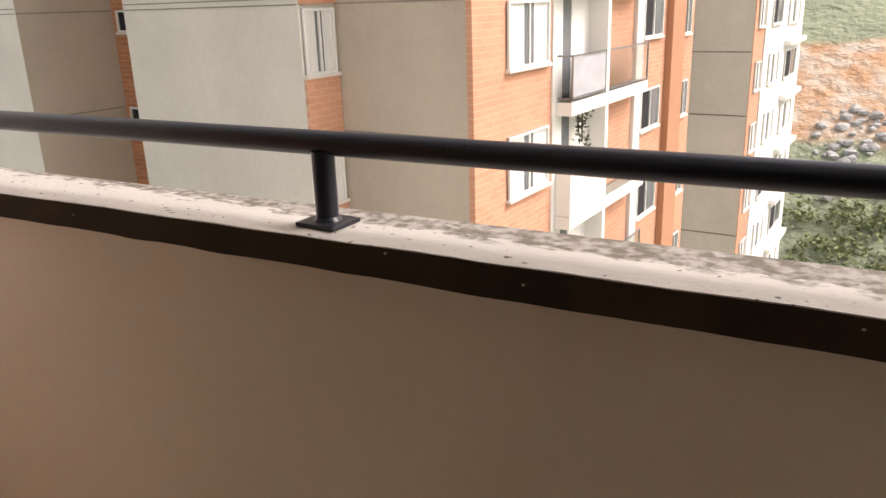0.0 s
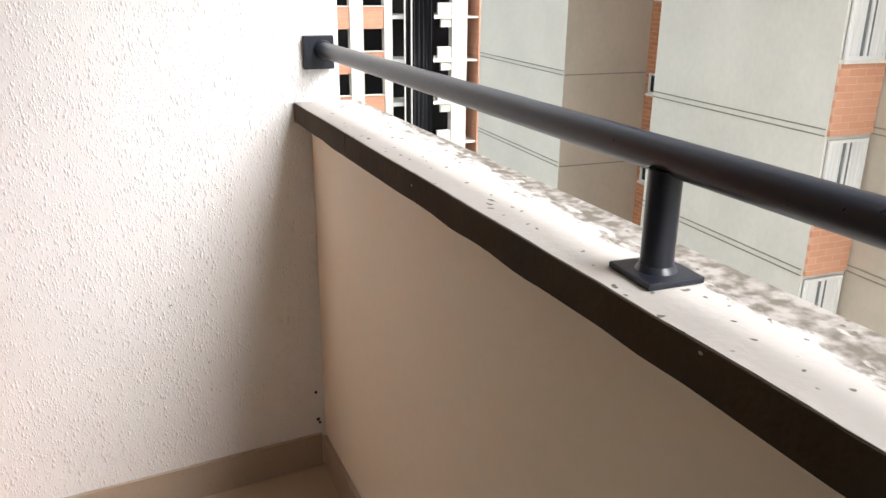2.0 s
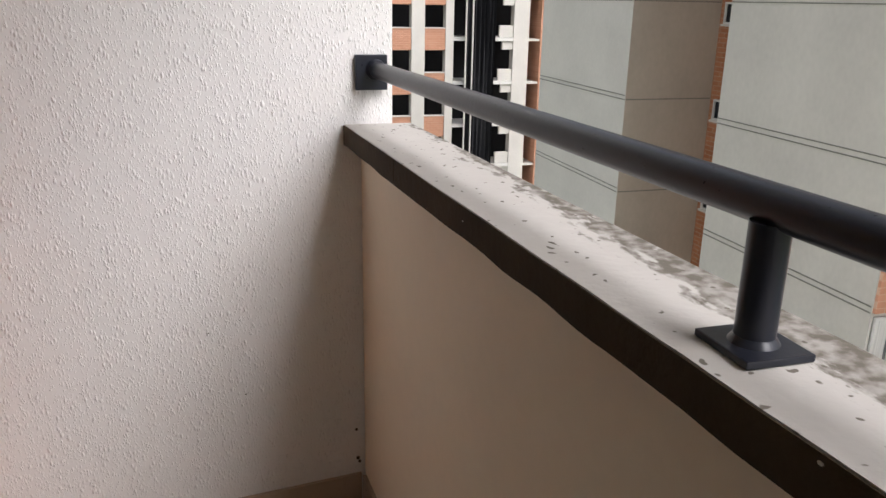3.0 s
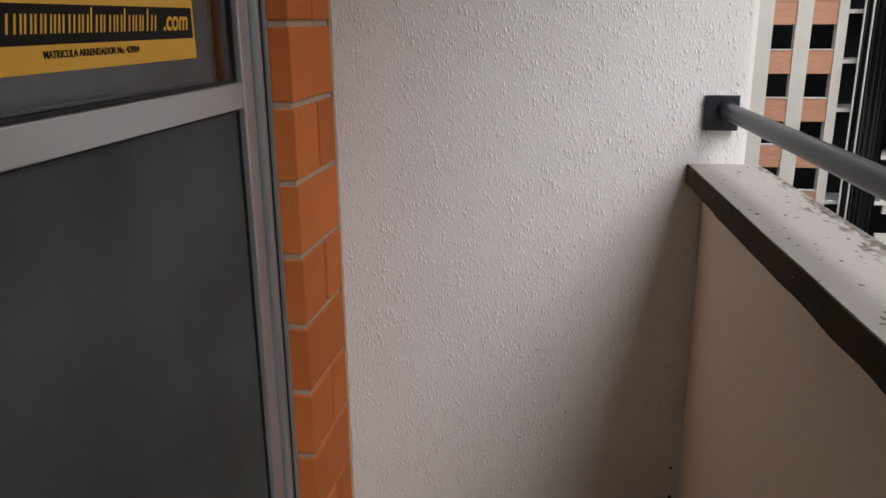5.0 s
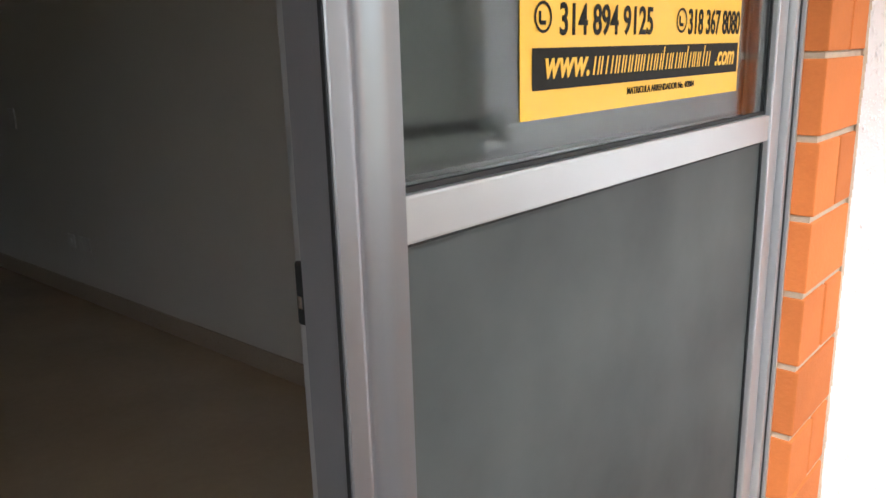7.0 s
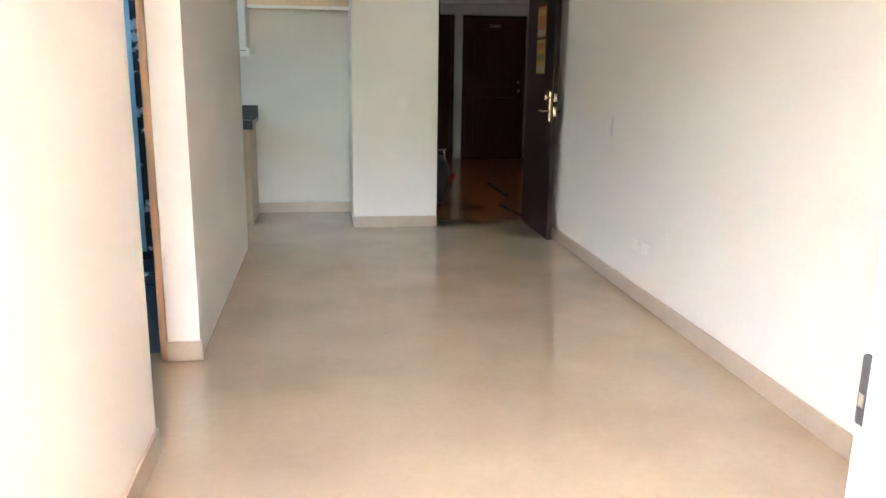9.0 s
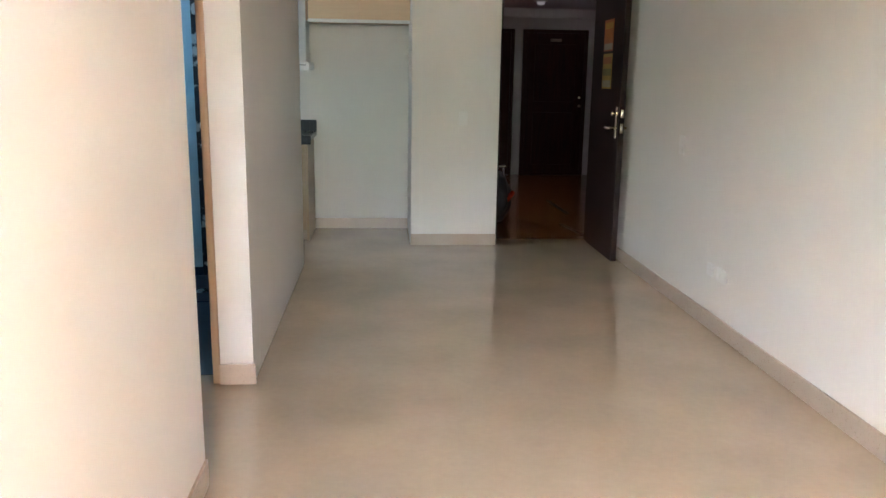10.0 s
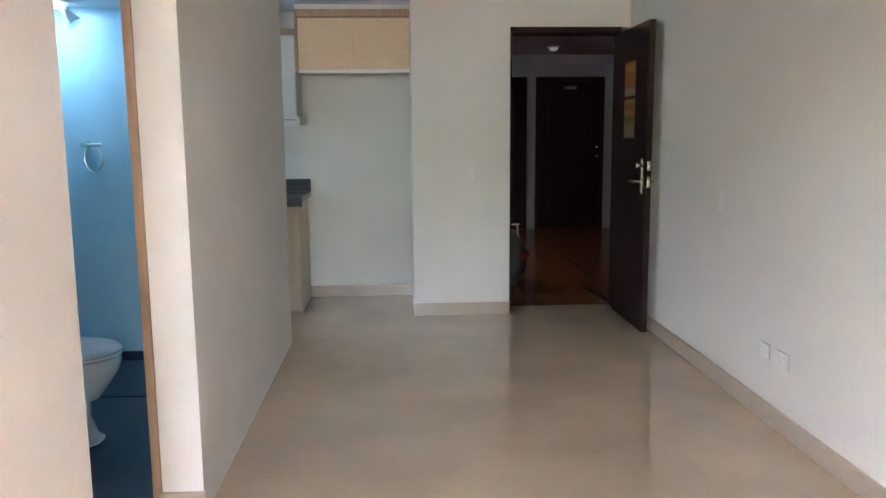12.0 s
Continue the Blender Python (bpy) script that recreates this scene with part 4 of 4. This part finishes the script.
def lobby_door(x0, x1, knob):
    d = thing("neighbour_door", ((x0 + x1) / 2, LY, 0), "closed dark wooden door across the lobby", "door", "lobby doors")
    part("door_leaf", box(x0 + 0.05, LY - 0.04, 0.0, x1 - 0.05, LY - 0.005, 2.0, 0.004), M_lobbydoor, d)
    for a, b in ((x0, x0 + 0.05), (x1 - 0.05, x1)):
        part("frame_jamb", box(a, LY - 0.05, 0.0, b, LY - 0.002, 2.05, 0.004), M_lobbydoor, d)
    part("frame_head", box(x0 + 0.05, LY - 0.05, 2.0, x1 - 0.05, LY - 0.002, 2.05, 0.004), M_lobbydoor, d)
    for z0, z1 in ((0.15, 0.9), (1.05, 1.85)):
        part("raised_panel", box(x0 + 0.17, LY - 0.05, z0, x1 - 0.17, LY - 0.039, z1, 0.008), M_lobbydoor, d)
    part("door_number", box((x0 + x1) / 2 - 0.08, LY - 0.046, 1.885, (x0 + x1) / 2 + 0.08, LY - 0.040, 1.925), M_brass, d)
    part("door_knob", lathe([(0.028, 0), (0.03, 0.02), (0.02, 0.035)], (knob, LY - 0.07, 0.98), 20), M_brass, d, smooth=True)
    part("deadbolt", lathe([(0.022, 0), (0.022, 0.03)], (knob, LY - 0.06, 1.1), 20), M_brass, d, smooth=True)


lobby_door(0.25, 1.18, 1.08)
lobby_door(-0.80, 0.125, -0.70)
ll = thing("lobby_ceiling_lamp", (0.13, 9.27, 2.25), "small round ceiling lamp in the lobby", "ceiling lamp")
part("rim", lathe([(0.07, 0), (0.08, 0.015), (0.08, 0.019)], (0.13, 9.27, 2.25), 28), M_steelwhite, ll, smooth=True)
part("bulb", lathe([(0.02, -0.04), (0.04, -0.03), (0.05, -0.005), (0.05, 0.0)], (0.13, 9.27, 2.25), 24), lamp_glow("dim_bulb", (1, 0.9, 0.85), 0.0025), ll, smooth=True)


def bundle(at):
    """A dark soft bag slumped on the lobby floor, with a glossy red trim and a steel handle."""
    x, y, z = at
    t = thing("travel_bag", at, "dark slumped bag with red trim on the lobby floor", "bag")
    bm = bmesh.new()
    bmesh.ops.create_icosphere(bm, subdivisions=4, radius=1)
    for v in bm.verts:
        n3 = noise.noise(v.co * 2.2) * 0.16
        zz = max(v.co.z, -0.85)
        v.co = Vector((x + v.co.x * 0.165 * (1 + n3), y + v.co.y * 0.24 * (1 + n3), z + 0.225 + zz * 0.262 * (1 + n3 * 0.6)))
    M_bag = material("dark_bag_cloth", (0.012, 0.010, 0.012), 0.5, vary=0.5, scale=20, bump=0.4)
    part("body", bm, M_bag, t, smooth=True)
    M_red = material("glossy_red_trim", (0.45, 0.05, 0.02), 0.15, vary=0.2)
    part("trim", rod((x + 0.10, y - 0.20, z + 0.23), (x + 0.165, y - 0.11, z + 0.285), 0.022, 16), M_red, t, "glossy red trim", smooth=True)
    part("handle", rod((x - 0.12, y - 0.05, z + 0.52), (x + 0.10, y - 0.05, z + 0.53), 0.012, 14), M_chrome, t, smooth=True)
    for xx in (x - 0.10, x + 0.08):
        part("handle_stem", rod((xx, y - 0.05, z + 0.40), (xx, y - 0.05, z + 0.525), 0.009, 12), M_chrome, t, smooth=True)


bundle((-0.66, 7.25, -0.004))

# ---- the neighbouring tower ----
ST, LOW, HIGH = 2.5, -27.5, 17.5
FY, SY = -11.0, -12.0          # its two staggered fronts
CX = 5.2                        # plane of its brick side
tower = thing("apartment_tower", (9, -14, LOW), "concrete and orange brick apartment tower across the gap", "building")


def tpart(name, b, mat, label=""):
    return part(name, b, mat, tower, label)


tpart("concrete_wall", box(17.0, -26, LOW, 22.7, FY, HIGH), M_concrete_pale, "pale cast concrete wall")
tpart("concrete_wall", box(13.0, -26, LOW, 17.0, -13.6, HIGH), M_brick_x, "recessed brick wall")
tpart("concrete_wall", box(8.1, -26, LOW, 12.97, FY, HIGH), M_concrete, "grey cast concrete wall")
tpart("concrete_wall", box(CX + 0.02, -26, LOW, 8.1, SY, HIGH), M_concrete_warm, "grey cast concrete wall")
tpart("brick_wall", box(CX - 0.10, -13.1, LOW, CX + 0.02, SY - 0.002, HIGH), M_brick_y, "orange brick side wall")
# thin facing slab: the recess's shade is put into its brown colour
tpart("concrete_wall", box(16.985, -13.6, LOW, 17.0, -11.002, HIGH), M_concrete_warm, "return wall in a brown that carries the recess shade")
BASE = -1.24                    # floor line of its concrete fronts
floors = [BASE + ST * k for k in range(-9, 7)]
for z in floors:
    for x0, x1, y in ((17.0, 22.7, FY), (8.1, 12.97, FY), (CX, 8.09, SY)):
        for dz in (0.0, 0.11):
            tpart("floor_joint", box(x0 + 0.02, y - 0.01, z + dz, x1 - 0.02, y + 0.012, z + dz + 0.022), M_joint)
    tpart("floor_joint", box(16.976, -13.58, z, 16.99, -11.02, z + 0.03), M_joint)


def window(parent, axis, plane, a0, a1, z0, z1, mullions=1, curtain=True, out=-1):
    """A framed window standing in a wall plane, with panes and a sill."""
    def bb(u0, v0, w0, u1, v1, w1):
        return box(plane + out * v1, u0, w0, plane + out * v0, u1, w1) if axis == "x" else box(u0, plane + v0, w0, u1, plane + v1, w1)
    # an uncurtained backing carries the room's shade in its colour
    w = part("window", bb(a0, 0.002, z0, a1, 0.02, z1), M_curtain if curtain else M_room_shade, parent)
    f = 0.05
    for u0, u1, w0, w1 in ((a0, a0 + f, z0, z1), (a1 - f, a1, z0, z1), (a0 + f, a1 - f, z0, z0 + f), (a0 + f, a1 - f, z1 - f, z1)):
        part("window_frame", bb(u0, 0.0, w0, u1, 0.07, w1), M_winframe, w)
    for i in range(mullions):
        c = a0 + (a1 - a0) * (i + 1) / (mullions + 1)
        part("mullion", bb(c - 0.025, 0.0, z0 + f, c + 0.025, 0.06, z1 - f), M_winframe, w)
    pa, pb = (0.38, 0.60) if curtain else (0.06, 0.5)
    part("pane", bb(a0 + (a1 - a0) * pa, 0.024, z0 + f, a0 + (a1 - a0) * pb, 0.03, z1 - f), M_pane, w)
    part("window_sill", bb(a0 - 0.05, 0.0, z0 - 0.06, a1 + 0.05, 0.11, z0), M_concrete_pale, w)
    return w


near = [k for k in range(-3, 3)]
for k in near:
    f = BASE + ST * k
    # tall narrow windows over brick panels on the return beside the front
    tpart("brick_panel", box(8.04, SY + 0.02, f + 0.02, 8.10, FY - 0.02, f + 1.22), M_brick_y, "orange brick panel")
    window(tower, "x", 8.10, SY + 0.08, FY - 0.06, f + 1.26, f + 2.44)
    # small bathroom windows in the brick recess
    window(tower, "y", -13.6, 15.9, 16.75, f + 0.72 - ST / 2, f + 1.27 - ST / 2, 1, False)
for k in (-4, -5, -6, 3, 4):
    f = BASE + ST * k
    tpart("brick_panel", box(8.04, SY + 0.02, f + 0.02, 8.10, FY - 0.02, f + 1.22), M_brick_y)

# brick side continued: window bay, balcony bays, far window bay, brown piers
tpart("brick_wall", box(CX - 0.10, -15.25, LOW, CX + 0.02, -13.102, HIGH), M_brick_y)
tpart("brick_wall", box(CX - 0.10, -26.0, LOW, CX + 0.02, -20.95, HIGH), M_brick_y)
tpart("white_pier", box(CX - 0.14, -15.72, LOW, CX + 0.02, -15.252, HIGH), M_white)
tpart("white_pier", box(CX - 0.16, -20.95, LOW, CX + 0.02, -20.42, HIGH), M_white)
tpart("brown_pier", box(CX - 0.3, -24.35, LOW, CX - 0.1, -23.1, HIGH), M_brown)
BF = CX - 0.50                  # the balconies' fronts
for k in near:
    z = -0.93 + ST * k
    window(tower, "x", CX - 0.102, -15.03, -13.24, z + 0.92, z + 2.15, 1)
    window(tower, "x", CX - 0.102, -22.6, -20.98, z + 1.08, z + 2.2, 1, False)
    window(tower, "x", CX - 0.102, -25.5, -24.7, z + 1.0, z + 2.1, 1, False)
    b = tpart("balcony", box(BF, -20.40, z - 0.22, CX - 0.145, -15.42, z + 0.06), M_white, "white balcony slab with a grey glass front")
    part("floor", box(BF + 0.03, -20.38, z + 0.062, CX - 0.147, -15.44, z + 0.07), M_joint, b)
    part("divider", box(BF - 0.01, -17.55, z + 0.072, CX - 0.05, -17.38, z + ST - 0.23), M_white, b, "white dividing post")
    if k == -1:
        part("solid_front", box(BF + 0.005, -17.37, z + 0.072, BF + 0.05, -15.44, z + 1.08), M_white, b, "white solid balcony front")
        part("solid_side", box(BF + 0.052, -15.48, z + 0.072, CX - 0.147, -15.44, z + 1.08), M_white, b)
    else:
        part("glass_front", box(BF + 0.02, -17.36, z + 0.16, BF + 0.032, -15.5, z + 0.98), M_balglass, b, "grey milky glass front")
        part("glass_front", box(BF + 0.02, -20.34, z + 0.16, BF + 0.032, -17.58, z + 0.98), M_clear, b, "clear glass front")
        for za, zb in ((0.99, 1.03), (0.115, 0.145)):
            part("front_rail", box(BF, -20.38, z + za, BF + 0.04, -17.57, z + zb), M_balrail, b)
            part("front_rail", box(BF, -17.37, z + za, BF + 0.04, -15.46, z + zb), M_balrail, b)
            part("side_rail", box(BF + 0.042, -15.50, z + za, CX - 0.147, -15.46, z + zb), M_balrail, b)
        for yy in (-15.48, -20.36):
            part("baluster", box(BF, yy - 0.02, z + 0.072, BF + 0.04, yy + 0.02, z + 0.988), M_balrail, b)
    part("back_wall", box(CX - 0.06, -18.5, z + 0.072, CX + 0.02, -16.35, z + ST - 0.24), M_white, b)
    part("back_wall", box(CX - 0.06, -20.41, z + 0.072, CX + 0.02, -18.502, z + ST - 0.24), M_brick_y, b)
    part("balcony_door", box(CX - 0.05, -16.34, z + 0.072, CX + 0.02, -15.73, z + 2.2), M_pane, b, "dark balcony door")
# hanging plant pot on the second balcony
vine = thing("hanging_plant", (CX - 0.30, -16.5, -0.93 - 0.22 - 0.9), "dark hanging plant under a neighbour's balcony", "plant")
bmv = bmesh.new()
random.seed(3)
for i in range(90):
    c = Vector((CX - 0.30 + random.gauss(0, 0.10), -16.5 + random.gauss(0, 0.14), -1.25 + random.uniform(-0.05, 0.08) - abs(random.gauss(0, 0.35))))
    d1 = Vector((random.gauss(0, 1), random.gauss(0, 1), random.gauss(0, 1))).normalized() * 0.07
    d2 = Vector((random.gauss(0, 1), random.gauss(0, 1), random.gauss(0, 1))).normalized() * 0.03
    bmv.faces.new([bmv.verts.new(c + q) for q in (d1, d2, -d1, -d2)])
M_leaf = material("dark_leaves", (0.05, 0.06, 0.03), 0.6, vary=0.5, scale=8)
part("leaves", bmv, M_leaf, vine)
part("stem", rod((CX - 0.30, -16.5, -0.93 - 0.95), (CX - 0.30, -16.5, -0.93 - 0.221), 0.02, 10), M_leaf, vine)

# wing at the far end of the brick side
wing = thing("apartment_wing", (6, -33, LOW), "far wing of the tower with a sunlit white and brick side", "building")
WX, WY = 4.35, -31.6
part("concrete_wall", box(WX + 0.03, WY - 0.5, LOW, 14, WY, HIGH), M_concrete, wing)
part("brick_wall", box(WX, WY - 1.85, LOW, WX + 0.5, WY - 0.01, HIGH), M_brick_y, wing)
part("white_wall", box(WX - 0.06, WY - 10.8, LOW, WX + 0.5, WY - 1.86, HIGH), M_white, wing)
for k in range(-7, 4):
    z = -0.95 + 2.4 * k
    part("floor_joint", box(WX + 0.05, WY - 0.01, z, 9, WY + 0.015, z + 0.05), M_joint, wing)
    window(wing, "x", WX, WY - 1.6, WY - 0.55, z + 0.9, z + 2.0)
    for y0, y1, lift in ((-4.9, -2.9, 0.9), (-9.4, -6.6, 0.8)):
        window(wing, "x", WX - 0.06, WY + y0, WY + y1, z + lift, z + lift + 1.25, 1, (k + (y0 < -6)) % 3 != 0)
    part("balcony_slab", box(WX - 0.35, WY - 10.5, z - 0.12, WX - 0.065, WY - 6.2, z + 0.1), M_white, wing)

# ---- the unfinished block further off ----
BX = 42.0
block = thing("unfinished_block", (BX + 5, -14, LOW), "unfinished concrete and brick block with open window holes and black netting", "building")
Zs = [-0.31 + 2.45 * k for k in range(-9, 7)]


def bpart(name, y0, y1, z0, z1, mat, depth=0.3, front=0.0):
    part(name, box(BX - front, y0, z0, BX + depth, y1, z1), mat, block)


# one black sheet paints the shade inside the holes; no rooms behind
part("room_shade_sheet", box(BX + 2.0, -24, LOW, BX + 2.3, 6, HIGH), M_room_shade, block)
for y0, y1 in ((-10.37, -9.25), (-12.24, -11.48), (-13.93, -13.46), (-18.5, -17.55)):
    bpart("concrete_pier", y0, y1, LOW, HIGH, M_concrete_pale, 0.5, 0.06)
bpart("concrete_pier", -9.24, 6, LOW, HIGH, M_white, 0.5, 0.0)
bpart("brick_edge", -19.6, -19.22, LOW, HIGH, M_brick_y, 2.0, 0.1)
bpart("concrete_pier", -24, -19.62, LOW, HIGH, M_concrete, 0.5, 0.0)
for z in Zs:
    for y0, y1 in ((-11.47, -10.38), (-13.45, -12.25)):
        bpart("brick_spandrel", y0, y1, z - 1.24, z - 0.06, M_brick_y, 0.2)
        bpart("sill", y0, y1, z - 0.055, z, M_concrete_pale, 0.3, 0.04)
    bpart("floor_slab", -17.54, -13.94, z - 0.72, z - 0.52, M_white, 2.0, 0.08)
    bpart("spandrel", -17.54, -16.7, z - 0.50, z + 0.15, M_concrete_pale, 0.2)
    bpart("spandrel", -17.54, -16.9, z - 1.2, z - 0.74, M_concrete_pale, 0.2)
    bpart("floor_slab", -19.21, -18.51, z - 0.72, z - 0.6, M_concrete_pale, 2.0, 0.02)
bmn = bmesh.new()
NY, NZ = 26, 60
grid = [[bmn.verts.new((BX - 0.35 + 0.22 * noise.noise(Vector((i * 0.5, j * 0.12, 0))) + 0.1 * math.sin(i * 1.7), -16.3 + 1.75 * i / NY, LOW + (HIGH - LOW) * j / NZ)) for i in range(NY + 1)] for j in range(NZ + 1)]
for j in range(NZ):
    for i in range(NY):
        bmn.faces.new((grid[j][i], grid[j][i + 1], grid[j + 1][i + 1], grid[j + 1][i]))
part("safety_net", bmn, M_net, block, "hanging black safety netting", smooth=True)
for yy in (-14.9, -14.5):
    part("scaffold_pole", rod((BX - 0.55, yy, LOW), (BX - 0.55, yy, HIGH), 0.05, 8), M_concrete_pale, block)

# ---- ground and hillside ----
def hill_height(x, y):
    d = math.hypot(x - 4, y + 40)
    s = max(0.0, -y - 62) / 120
    h = LOW + 6 * min(1, max(0, (-y - 20) / 60)) + 62 * min(1.0, s) ** 1.15
    h += 3.5 * noise.noise(Vector((x * 0.03, y * 0.03, 0.5))) * min(1, max(0, d - 30) / 40)
    h += 1.0 * noise.noise(Vector((x * 0.13, y * 0.13, 1.5))) * min(1, max(0, d - 30) / 40)
    return h


def hillside_material():
    # scrub green is paled: distance haze is put into the colour
    m = material("hazy_scrub_and_earth", (0.23, 0.26, 0.17), 0.95, vary=0.4, scale=0.12, bump=1.0, bump_scale=0.8, dist=0.8, fine=0.3)
    n, l = m.node_tree.nodes, m.node_tree.links
    p = n["Principled BSDF"]
    green = p.inputs["Base Color"].links[0].from_socket
    tc = n.new("ShaderNodeTexCoord"); sp = n.new("ShaderNodeSeparateXYZ"); l.new(tc.outputs["Object"], sp.inputs[0])
    no = n.new("ShaderNodeTexNoise"); no.inputs["Scale"].default_value = 0.05; no.inputs["Detail"].default_value = 8
    l.new(tc.outputs["Object"], no.inputs["Vector"])
    band = n.new("ShaderNodeMapRange"); band.inputs["From Min"].default_value, band.inputs["From Max"].default_value = -14.5, -11.5
    l.new(sp.outputs["Z"], band.inputs["Value"])
    band2 = n.new("ShaderNodeMapRange"); band2.inputs["From Min"].default_value, band2.inputs["From Max"].default_value = -3.2, -5.2
    l.new(sp.outputs["Z"], band2.inputs["Value"])
    mul = n.new("ShaderNodeMath"); mul.operation = "MULTIPLY"; l.new(band.outputs[0], mul.inputs[0]); l.new(band2.outputs[0], mul.inputs[1])
    add = n.new("ShaderNodeMath"); add.operation = "MULTIPLY_ADD"; l.new(mul.outputs[0], add.inputs[0]); add.inputs[1].default_value = 0.5
    l.new(no.outputs["Fac"], add.inputs[2])
    th = n.new("ShaderNodeMapRange"); th.inputs["From Min"].default_value, th.inputs["From Max"].default_value = 0.66, 0.82
    l.new(add.outputs[0], th.inputs["Value"])
    no2 = n.new("ShaderNodeTexNoise"); no2.inputs["Scale"].default_value = 0.35; no2.inputs["Detail"].default_value = 8
    l.new(tc.outputs["Object"], no2.inputs["Vector"])
    earth = n.new("ShaderNodeValToRGB")
    # earth tones paled for the same haze
    earth.color_ramp.elements[0].color, earth.color_ramp.elements[1].color = (0.45, 0.26, 0.14, 1), (0.5, 0.44, 0.36, 1)
    earth.color_ramp.elements[0].position, earth.color_ramp.elements[1].position = 0.4, 0.65
    l.new(no2.outputs["Fac"], earth.inputs[0])
    mix = n.new("ShaderNodeMix"); mix.data_type = "RGBA"
    l.new(th.outputs[0], mix.inputs["Factor"]), l.new(green, mix.inputs["A"]), l.new(earth.outputs[0], mix.inputs["B"])
    l.new(mix.outputs["Result"], p.inputs["Base Color"])
    return m


def terrain():
    xs = [-900, -400, -220] + [-140 + 5 * i for i in range(57)] + [220, 400, 900]
    ys = [900, 400, 150, 60, 20] + [-5 * i for i in range(1, 46)] + [-300, -500, -1200]
    vs = [(x, y, hill_height(x, y)) for y in ys for x in xs]
    w = len(xs)
    fs = [(j * w + i, (j + 1) * w + i, (j + 1) * w + i + 1, j * w + i + 1) for j in range(len(ys) - 1) for i in range(w - 1)]
    me = bpy.data.meshes.new("ground")
    me.from_pydata(vs, [], fs)
    me.materials.append(hillside_material())
    for p in me.polygons:
        p.use_smooth = True
    tagged(new("ground", me), "green scrub hillside with a cut of orange earth", "ground", kind="structure")


terrain()


def scrub(count, seed):
    """Bushes as loose clumps of small leaf blades over the slope, one joined mass."""
    rnd = random.Random(seed)
    vs, fs = [], []
    for _ in range(count):
        x, y = rnd.uniform(-45, 12), rnd.uniform(-75, -48)
        r = rnd.uniform(0.9, 2.2)
        z = hill_height(x, y)
        for _ in range(70):
            u, a = rnd.uniform(-0.1, 1), rnd.uniform(0, 6.283)
            k = r * math.sqrt(max(0, 1 - u * u)) * rnd.uniform(0.7, 1.05)
            c = Vector((x + k * math.cos(a), y + k * math.sin(a), z + r * 0.9 * u * rnd.uniform(0.8, 1.15)))
            d1 = Vector((rnd.gauss(0, 1), rnd.gauss(0, 1), rnd.gauss(0, 0.6))).normalized() * 0.30
            d2 = Vector((rnd.gauss(0, 1), rnd.gauss(0, 1), rnd.gauss(0, 0.6))).normalized() * 0.16
            i = len(vs)
            vs += [c + d1, c + d2, c - d1, c - d2]
            fs.append((i, i + 1, i + 2, i + 3))
    me = bpy.data.meshes.new("scrub")
    me.from_pydata(vs, [], fs)
    me.materials.append(material("scrub_leaves", (0.18, 0.21, 0.085), 0.7, vary=0.5, scale=0.6, fine=0.3))
    tagged(new("scrub", me), "dense green bushes on the slope", "bushes", kind="stuff")


scrub(420, 5)
rk = random.Random(8)
bmr = bmesh.new()
for _ in range(420):
    x, y = rk.uniform(-30, 8), rk.uniform(-88, -76)
    s = rk.uniform(0.15, 0.75)
    r = bmesh.ops.create_icosphere(bmr, subdivisions=1, radius=s)["verts"]
    o = Vector((x, y, hill_height(x, y) + s * 0.2))
    for v in r:
        v.co = Vector((v.co.x * rk.uniform(0.7, 1.3), v.co.y * rk.uniform(0.7, 1.3), v.co.z * rk.uniform(0.5, 0.9))) + o
solid("boulders", bmr, material("grey_boulders", (0.38, 0.375, 0.36), 0.9, vary=0.25, scale=0.5, bump=0.5, bump_scale=2), "grey boulders below the earth cut", "rocks", "stuff")
